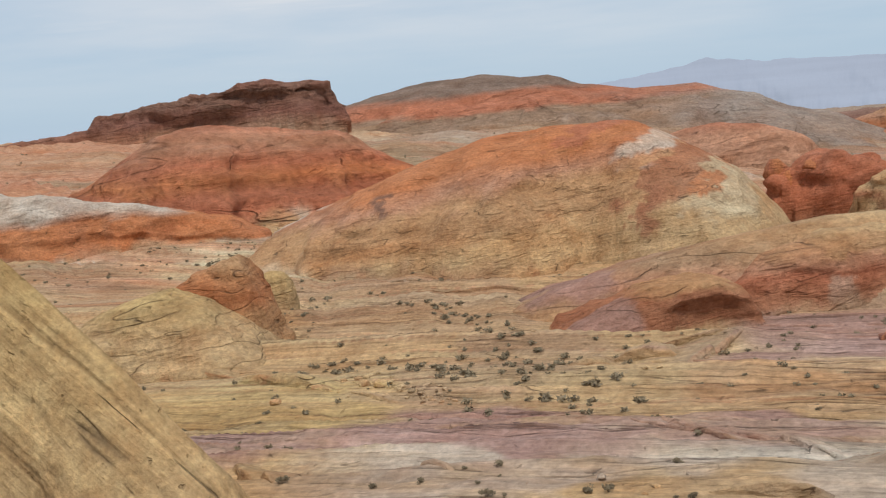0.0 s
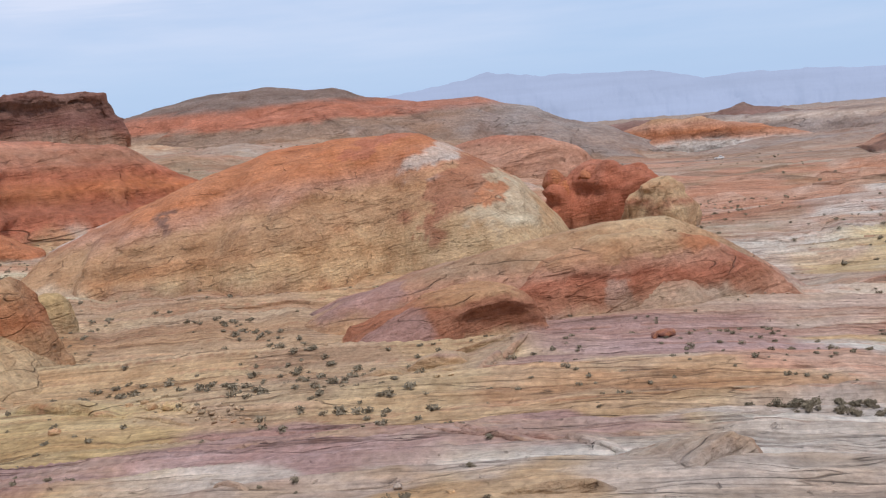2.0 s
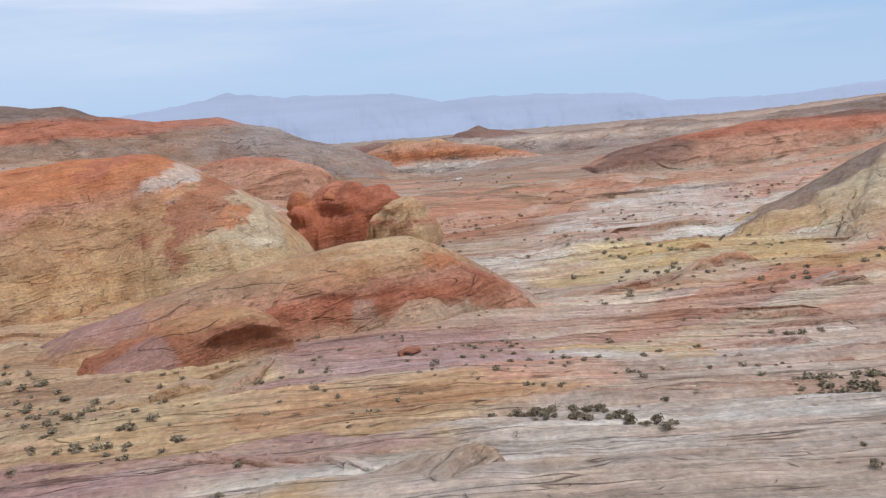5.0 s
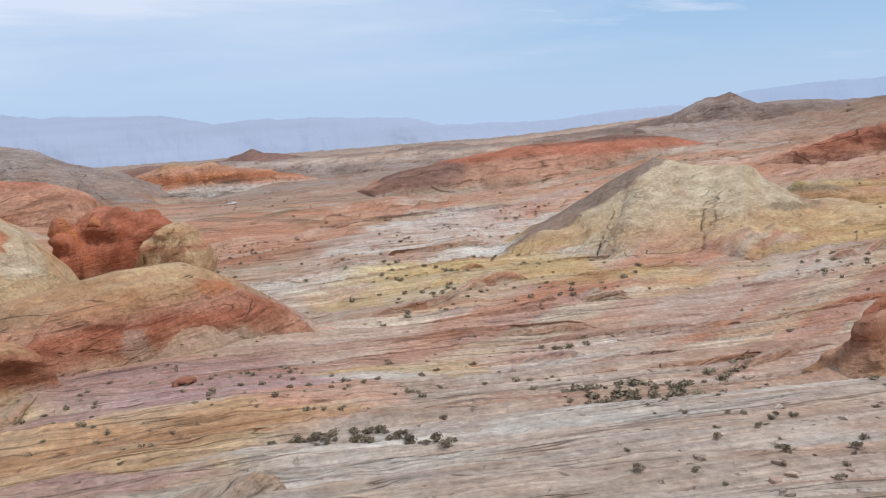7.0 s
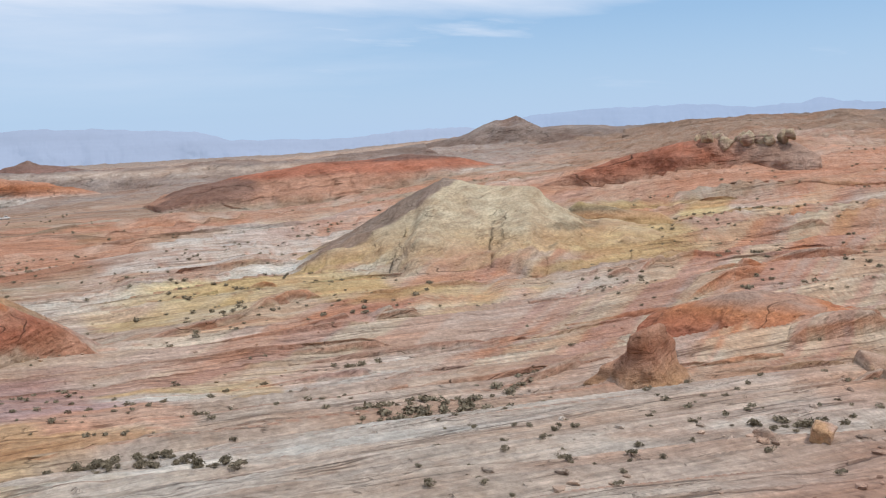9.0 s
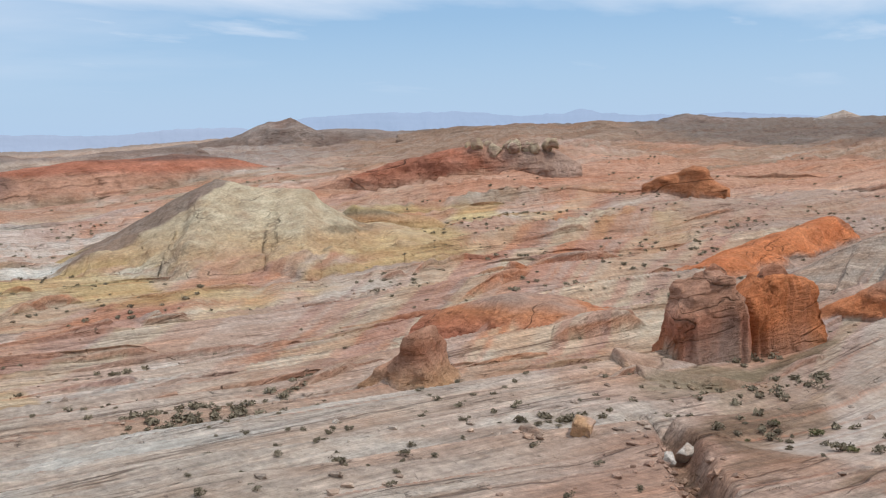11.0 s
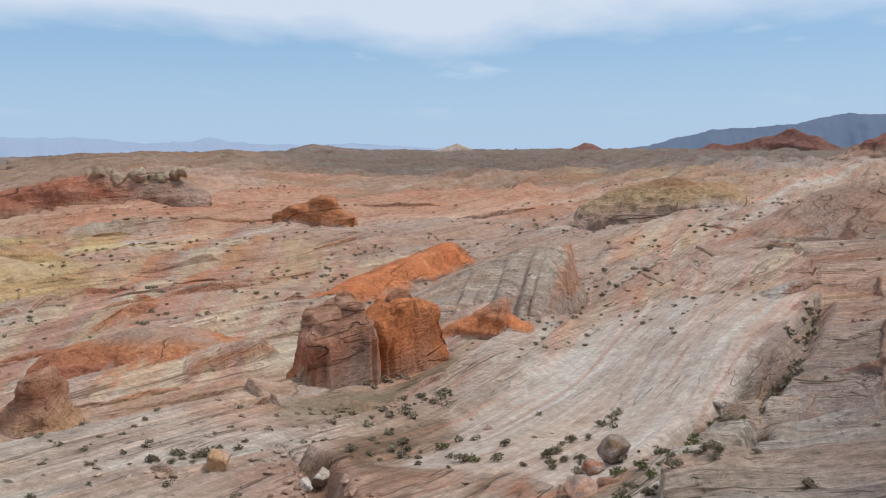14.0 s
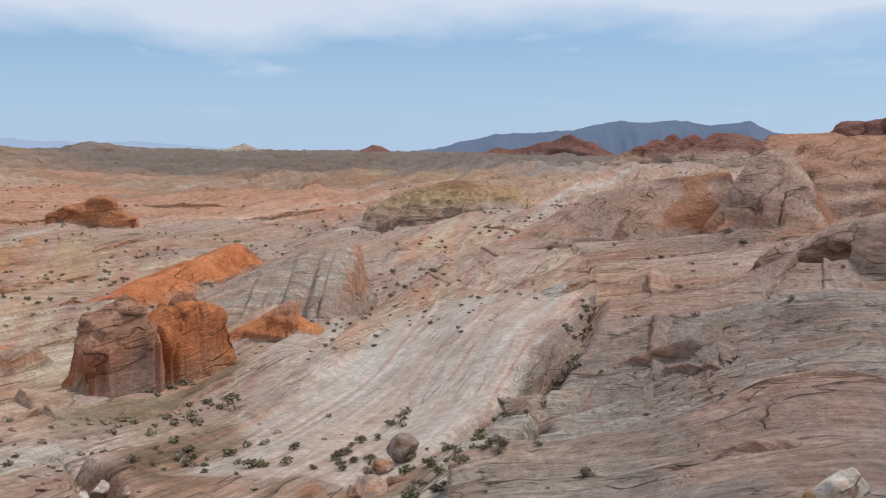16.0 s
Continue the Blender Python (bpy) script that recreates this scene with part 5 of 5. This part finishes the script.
boulder("boulder", plan(98.20, 61.1), (1.3, 1.0, 0.7), ('white', 'grey_pink'), 20, "grey block beside the green shrubs", 0)
boulder("pale_boulder", (10.79, -5.25, 35.7), (1.1, 0.9, 1.25), ("white", "tan"), 31, "pale quartz-white and tan boulder on the lookout", 15, 5, "", 12)

knob_rng = np.random.default_rng(61)
for k in range(10):
    u = 0.62 + 0.034 * k
    wide, tall = knob_rng.uniform(4.5, 7.0), knob_rng.uniform(5.0, 7.5)
    knob = boulder("cream_boulder", (348.1 + 33.0 * u - 3 - 3 * (k % 2), 243.8 - 106.6 * u, 37.6 + 0.8 * math.sin(k * 1.7) - 0.84 * tall), (wide, wide * 0.9, tall), ("pale", "blush"), 200 + k,
                   "rounded cream sandstone boulder on the red ridge", 30 * k, 3, "ridge boulders", 4)
    knob.data.materials[0] = FAR_ROCK
for k in range(8):
    u = 0.1 + 0.105 * k
    wide = knob_rng.uniform(3.6, 6.2)
    knob = boulder("red_boulder", (75.2 + 21.7 * u - 2.5, 238.4 - 16.6 * u - 4.0, 27.2 - 2.2 * (k % 3) - 0.8 * wide), (wide, wide, wide * knob_rng.uniform(0.7, 0.95)), ("orange", "red"), 300 + k,
                   "rounded red boulder stacked on the knobbly outcrop", 40 * k, 3, "red boulders", 10)
    knob.data.materials[0] = ROCK

# ---- shrubs ----
def shrub_mesh(name, seed, leaves, stems=7, leaf=0.075):
    """A desert shrub one metre wide: crooked stems and many small leaf sprays with gaps between."""
    rng = np.random.default_rng(seed)
    verts, faces = [], []
    for k in range(stems):
        a, tilt = rng.uniform(0, 6.28), rng.uniform(0.2, 0.9)
        tip = np.array([math.cos(a) * tilt * 0.42, math.sin(a) * tilt * 0.42, 0.55 * (1.2 - tilt * 0.6)])
        w = 0.012
        base = len(verts)
        verts += [(-w, 0, -0.05), (w, 0, -0.05), (0, w * 1.6, -0.05), tuple(tip)]
        faces += [(base, base + 1, base + 3), (base + 1, base + 2, base + 3), (base + 2, base, base + 3)]
    woody = len(faces)
    lobes = [(rng.uniform(-0.26, 0.26), rng.uniform(-0.26, 0.26), rng.uniform(0.15, 0.42), rng.uniform(0.14, 0.27)) for _ in range(7)]
    for k in range(leaves):
        lx, ly, lz, lr = lobes[k % 7]
        v = rng.normal(size=3)
        v /= np.linalg.norm(v)
        c = np.array([lx, ly, lz]) + v * lr * rng.uniform(0.45, 1.05) * np.array([1.15, 1.15, 0.85])
        c[2] = max(c[2], 0.02)
        s = leaf * rng.uniform(0.7, 1.35)
        p, q = rng.normal(size=3), rng.normal(size=3)
        p, q = p / np.linalg.norm(p) * s, q / np.linalg.norm(q) * s
        base = len(verts)
        verts += [tuple(c - p), tuple(c + p * 0.4 + q), tuple(c + p - q * 0.6)]
        faces.append((base, base + 1, base + 2))
    return np.array(verts), np.array(faces), woody


def shrub_material(name, dark, light):
    n = Nodes(name)
    info = n.tree.nodes.new("ShaderNodeObjectInfo")
    geo = n.tree.nodes.new("ShaderNodeNewGeometry")
    k = n.math("ADD", n.math("MULTIPLY", info.outputs["Random"], 0.6), n.math("MULTIPLY", geo.outputs["Random Per Island"], 0.5))
    return n.finish(n.mix(k, dark + (1,), light + (1,)), 0.85)


DRY = shrub_material("dry_shrub", (0.125, 0.105, 0.07), (0.27, 0.225, 0.155))
GREEN = shrub_material("green_shrub", (0.10, 0.10, 0.05), (0.24, 0.225, 0.11))
WOOD = shrub_material("dry_wood", (0.10, 0.075, 0.05), (0.20, 0.15, 0.10))
SHRUBS = []
for k in range(5):
    sv, sf, woody = shrub_mesh("shrub", 100 + k, 210)
    stems, leaves = mesh_of("stems", sv[:28], sf[:woody], None, False), mesh_of("foliage", sv[28:], sf[woody:] - 28, None, False)
    stems.materials.append(WOOD)
    leaves.materials.append(GREEN if k == 4 else DRY)
    SHRUBS.append((stems, leaves))

rng = np.random.default_rng(7)
spots = []
# rows of shrubs along cracks and washes: ends, number, spread
SHRUB_ROWS = [
    (26.4, 52.3, 31.1, 41.0, 44, 0.6),
    (44.4, 45.2, 53.8, 42.0, 26, 0.8),
    (56.5, 44.1, 67.1, 45.9, 12, 0.7),
    (-12.2, 90.7, 6.6, 66.2, 110, 3.2),
    (-5.0, 121.7, 3.2, 103.1, 60, 1.8),
    (2.8, 94.8, 9.1, 58.8, 90, 2.2),
    (-19.3, 186.3, -2.4, 142.4, 20, 6),
    (-66.0, 247.5, -20.1, 194.3, 25, 7),
    (48.0, -4.5, 68.6, -14.8, 75, 0.6),
    (69.4, -15.1, 92.0, -21.9, 30, 0.6),
    (70.0, 14.5, 81.0, 7.9, 30, 1.2),
    (82.0, 17.5, 91.9, 13.4, 20, 1.0),
    (56.8, 11.1, 51.9, 4.8, 26, 1.5),
    (26.0, 52.3, 31.6, 45.8, 24, 0.7),
]
SHRUB_ROWS += [
    (44.1, 44.1, 54.5, 42.9, 22, 0.6),
    (46.9, 47.7, 54.9, 45.7, 16, 0.6),
    (51.3, 22.0, 57.0, 20.0, 10, 0.7),
    (52.1, 2.0, 46.3, -6.7, 18, 1.5),
    (40.4, -3.6, 39.3, -5.9, 22, 1.0),
    (50.8, 2.0, 62.4, -2.6, 14, 0.8),
    (62.8, 70.7, 66.2, 66.3, 16, 1.0),
    (63.5, 97.5, 78.5, 97.4, 14, 1.2),
    (207.0, 51.1, 246.6, 30.9, 16, 3),
    (117.7, 191.8, 182.0, 196.7, 40, 9),
    (89.3, 149.6, 109.0, 118.0, 40, 6),
    (127.5, 208.1, 99.7, 110.1, 45, 6),
    (558.2, 331.8, 589.5, 253.2, 40, 14),
    (297.4, 688.9, 311.3, 435.8, 60, 20),
    (504.0, 346.2, 481.2, 227.6, 60, 18),
]
for x0, y0, x1, y1, count, spread in SHRUB_ROWS:
    for k in range(count):
        u = rng.uniform()
        spots.append((x0 + (x1 - x0) * u + rng.normal() * spread, y0 + (y1 - y0) * u + rng.normal() * spread, rng.uniform(0.35, 0.95)))
# open scatter, thicker where soil gathers
for low_d, high_d, tries, scale in ((30, 130, 5200, 0.85), (130, 330, 15000, 1.5), (330, 1100, 16000, 2.1)):
    az = np.radians(rng.uniform(-30, 124, tries))
    d = np.sqrt(rng.uniform(low_d ** 2, high_d ** 2, tries))
    x, y = d * np.sin(az), d * np.cos(az)
    want = smooth(0.10 + 1.0 * fbm(x / 24, y / 24, 0.5, 3, 91)) * 0.9 + 0.05
    want = want * np.where(np.degrees(az) < 20, 1.25, 0.75)
    take = rng.uniform(0, 1, tries) < want
    spots += list(zip(x[take], y[take], rng.uniform(0.25, 0.75, take.sum()) * scale))
spots = np.array(spots)
spots = spots[np.argsort(np.hypot(spots[:, 0], spots[:, 1]))]
spots = spots[np.hypot(spots[:, 0], spots[:, 1]) > 30]
level = ground_z(spots[:, 0], spots[:, 1])
NEAR_SHRUBS = 300
for k in range(NEAR_SHRUBS):
    x, y, size = spots[k]
    kind = k % 4
    if 60 < math.degrees(math.atan2(x, y)) and k % 9 == 0:
        kind = 4
    if 45 < x < 80 and abs(y + 0.52 * (x - 50.8) + 5.0) < 2.0 and k % 3:
        kind = 4
    ob = new("shrub")
    for piece, me in zip(("stems", "foliage"), SHRUBS[kind]):
        new(piece, me).parent = ob
    ob.matrix_basis = pose(x, y, level[k] - 0.03, 0, 0, (k * 77) % 360) @ Matrix.Diagonal((size * 1.15, size, size * 0.95, 1))
    tagged(ob, "small dark olive desert shrub on bare slickrock" if kind != 4 else "small green desert shrub in a rock crack", "shrub", group="desert shrubs")
# the farther ones, past counting
fv, ff = [], []
tiny = [shrub_mesh("clump", 200 + k, 36, 2, 0.17) for k in range(4)]
base = 0
for k in range(NEAR_SHRUBS, len(spots)):
    x, y, size = spots[k]
    sv, sf = tiny[k % 4][:2]
    a = k * 1.3
    vx, vy = sv[:, 0] * math.cos(a) - sv[:, 1] * math.sin(a), sv[:, 0] * math.sin(a) + sv[:, 1] * math.cos(a)
    fv.append(np.stack([x + vx * size * 1.2, y + vy * size * 1.2, level[k] - 0.05 + sv[:, 2] * size], -1))
    ff.append(sf + base)
    base += len(sv)
far_shrubs = new("scrub", mesh_of("scrub", np.concatenate(fv), np.concatenate(ff), None, False))
far_shrubs.data.materials.append(DRY)
tagged(far_shrubs, "scattered dark olive scrub dotting the desert", "scrub", kind="stuff")

# ---- loose rubble ----
pebble = bmesh.new()
bmesh.ops.create_icosphere(pebble, subdivisions=1, radius=0.5)
pv = np.array([q.co[:] for q in pebble.verts])
pf = np.array([[q.index for q in f.verts] for f in pebble.faces])
pebble.free()
fv, ff, fc, base = [], [], [], 0
RUBBLE = [
    (49.8, 14.2, 40.5, 9.8, 60, 1.2, 0.5),
    (42.7, 101.6, 55.2, 97.7, 90, 0.9, 0.5),
    (-9.2, 77.2, -1.7, 67.9, 50, 1.0, 0.5),
    (36.6, 100.9, 53.5, 97.9, 60, 0.8, 0.5),
    (78.6, -19.8, 65.7, -22.3, 40, 0.6, 0.5),
    (70.4, 19.2, 75.3, 12.7, 40, 1.0, 0.45),
    (49.0, 23.5, 45.5, 18.7, 30, 0.8, 0.5),
    (21.3, 81.6, 13.0, 67.3, 30, 1, 0.5),
    (62.1, -18.2, 54.4, -22.3, 50, 0.8, 0.4),
    (-6.7, 73.1, -0.2, 67.1, 40, 0.8, 0.4),
]
heaps = []
for x0, y0, x1, y1, count, spread, size in RUBBLE:
    u = rng.uniform(0, 1, count)
    heaps.append(np.stack([x0 + (x1 - x0) * u + rng.normal(size=count) * spread, y0 + (y1 - y0) * u + rng.normal(size=count) * spread, size * rng.uniform(0.35, 1.3, count)], -1))
az = np.radians(rng.uniform(-28, 122, 2600))
d = np.sqrt(rng.uniform(30 ** 2, 190 ** 2, 2600))
x, y = d * np.sin(az), d * np.cos(az)
take = rng.uniform(0, 1, 2600) < smooth(0.05 + 1.3 * fbm(x / 16, y / 16, 0.5, 3, 95))
heaps.append(np.stack([x[take], y[take], rng.uniform(0.15, 0.6, take.sum())], -1))
stones = np.concatenate(heaps)
sz = ground_z(stones[:, 0], stones[:, 1])
sc = soil(stones[:, 0], stones[:, 1]) * rng.uniform(0.7, 1.1, (len(stones), 1))
for k, (x, y, s) in enumerate(stones):
    v = pv * rng.uniform(0.55, 1.25, (len(pv), 1)) * np.array([1.3, 0.9, 0.65]) * s
    a = k * 2.1
    v = np.stack([v[:, 0] * math.cos(a) - v[:, 1] * math.sin(a), v[:, 0] * math.sin(a) + v[:, 1] * math.cos(a), v[:, 2]], -1)
    fv.append(v + np.array([x, y, sz[k] + 0.12 * s]))
    ff.append(pf + base)
    fc.append(np.repeat(sc[k][None], len(pv), 0))
    base += len(pv)
rubble = new("rubble", mesh_of("rubble", np.concatenate(fv), np.concatenate(ff), np.concatenate(fc), False))
rubble.data.materials.append(BOULDER)
tagged(rubble, "loose broken sandstone rubble below the ledges", "rubble", kind="stuff")

# ---- the road across the flat, and a pickup on it ----
asphalt = Nodes("worn_road")
road_mat = asphalt.finish(asphalt.mix(asphalt.noise(asphalt.place(), 0.7, 5), (0.20, 0.15, 0.12, 1), (0.30, 0.23, 0.18, 1)), 0.9)
way_az = np.linspace(16, 37, 90)
way_d = 604 + 22 * np.sin((way_az - 16) * 0.22)
edge = []
for off in (-3.2, 3.2):
    x, y = (way_d + off) * np.sin(np.radians(way_az)), (way_d + off) * np.cos(np.radians(way_az))
    mx, my = way_d * np.sin(np.radians(way_az)), way_d * np.cos(np.radians(way_az))
    lift = np.maximum.reduce([ground_z(mx + q * np.sin(np.radians(way_az)), my + q * np.cos(np.radians(way_az))) for q in (-4, -2, 0, 2, 4)])
    edge.append(np.stack([x, y, lift + 0.12], -1))
road = new("road", mesh_of("road", np.concatenate(edge), sheet_faces(2, 90)))
road.data.materials.append(road_mat)
tagged(road, "narrow brown-grey desert road", "road", kind="structure")


def plain(name, colour, rough, metal=0.0):
    n = Nodes(name)
    n.bsdf.inputs["Metallic"].default_value = metal
    dust = n.noise(n.place(), 3.0, 5)
    return n.finish(n.mix(n.span(dust, 0.4, 0.8, 0.0, 0.25), colour + (1,), (0.4, 0.3, 0.22, 1)), rough)


def box(size, centre, bevel=0.08, taper=1.0):
    bm = bmesh.new()
    bmesh.ops.create_cube(bm, size=1.0)
    for v in bm.verts:
        k = taper if v.co.z > 0 else 1.0
        v.co = Vector((v.co.x * size[0] * k + centre[0], v.co.y * size[1] * k + centre[1], v.co.z * size[2] + centre[2]))
    if bevel:
        bmesh.ops.bevel(bm, geom=bm.edges[:], offset=bevel, segments=2, affect="EDGES")
    return bm


def wheel_mesh(radius, width):
    bm = bmesh.new()
    bmesh.ops.create_cone(bm, cap_ends=True, segments=20, radius1=radius, radius2=radius, depth=width, matrix=Matrix.Rotation(radians(90), 4, "X"))
    bmesh.ops.bevel(bm, geom=[e for e in bm.edges if e.calc_face_angle(0) > 1], offset=0.04, segments=2, affect="EDGES")
    return bm


WHITE_PAINT, TYRE = plain("white_paint", (0.8, 0.8, 0.78), 0.35), plain("tyre_rubber", (0.03, 0.03, 0.03), 0.85)
GLASS, STEEL = plain("dark_glass", (0.02, 0.025, 0.03), 0.1), plain("dull_steel", (0.45, 0.45, 0.45), 0.4, 0.8)
truck = new("pickup_truck")
tx, ty = float(np.interp(26.7, way_az, mx)), float(np.interp(26.7, way_az, my))
truck.matrix_basis = pose(tx, ty, float(np.interp(26.7, way_az, lift)) + 0.13, 0, 0, -26.7)
tagged(truck, "white pickup truck driving on the desert road", "truck")
part("body", box((5.6, 1.95, 0.62), (0, 0, 0.82), 0.1), WHITE_PAINT, truck)
part("cab", box((1.9, 1.8, 0.85), (0.75, 0, 1.5), 0.12, 0.82), WHITE_PAINT, truck)
part("bonnet", box((1.35, 1.85, 0.22), (2.05, 0, 1.2), 0.08), WHITE_PAINT, truck)
part("cargo_bed", box((2.2, 1.7, 0.12), (-1.55, 0, 1.16), 0.03), TYRE, truck, "dark open cargo bed")
part("windscreen", box((0.06, 1.45, 0.55), (1.62, 0, 1.55), 0.02), GLASS, truck, "dark glass windscreen")
for side in (-1, 1):
    part("side_window", box((1.25, 0.05, 0.42), (0.75, side * 0.86, 1.62), 0.02), GLASS, truck, "dark side window")
    for fx in (-1.75, 1.75):
        w = part("wheel", wheel_mesh(0.38, 0.26), TYRE, truck, "black tyre", pose(fx, side * 0.88, 0.38))
        part("rim", wheel_mesh(0.2, 0.28), STEEL, w, "steel rim")
part("bumper", box((0.15, 1.9, 0.25), (2.83, 0, 0.62), 0.05), STEEL, truck, "dull steel bumper")
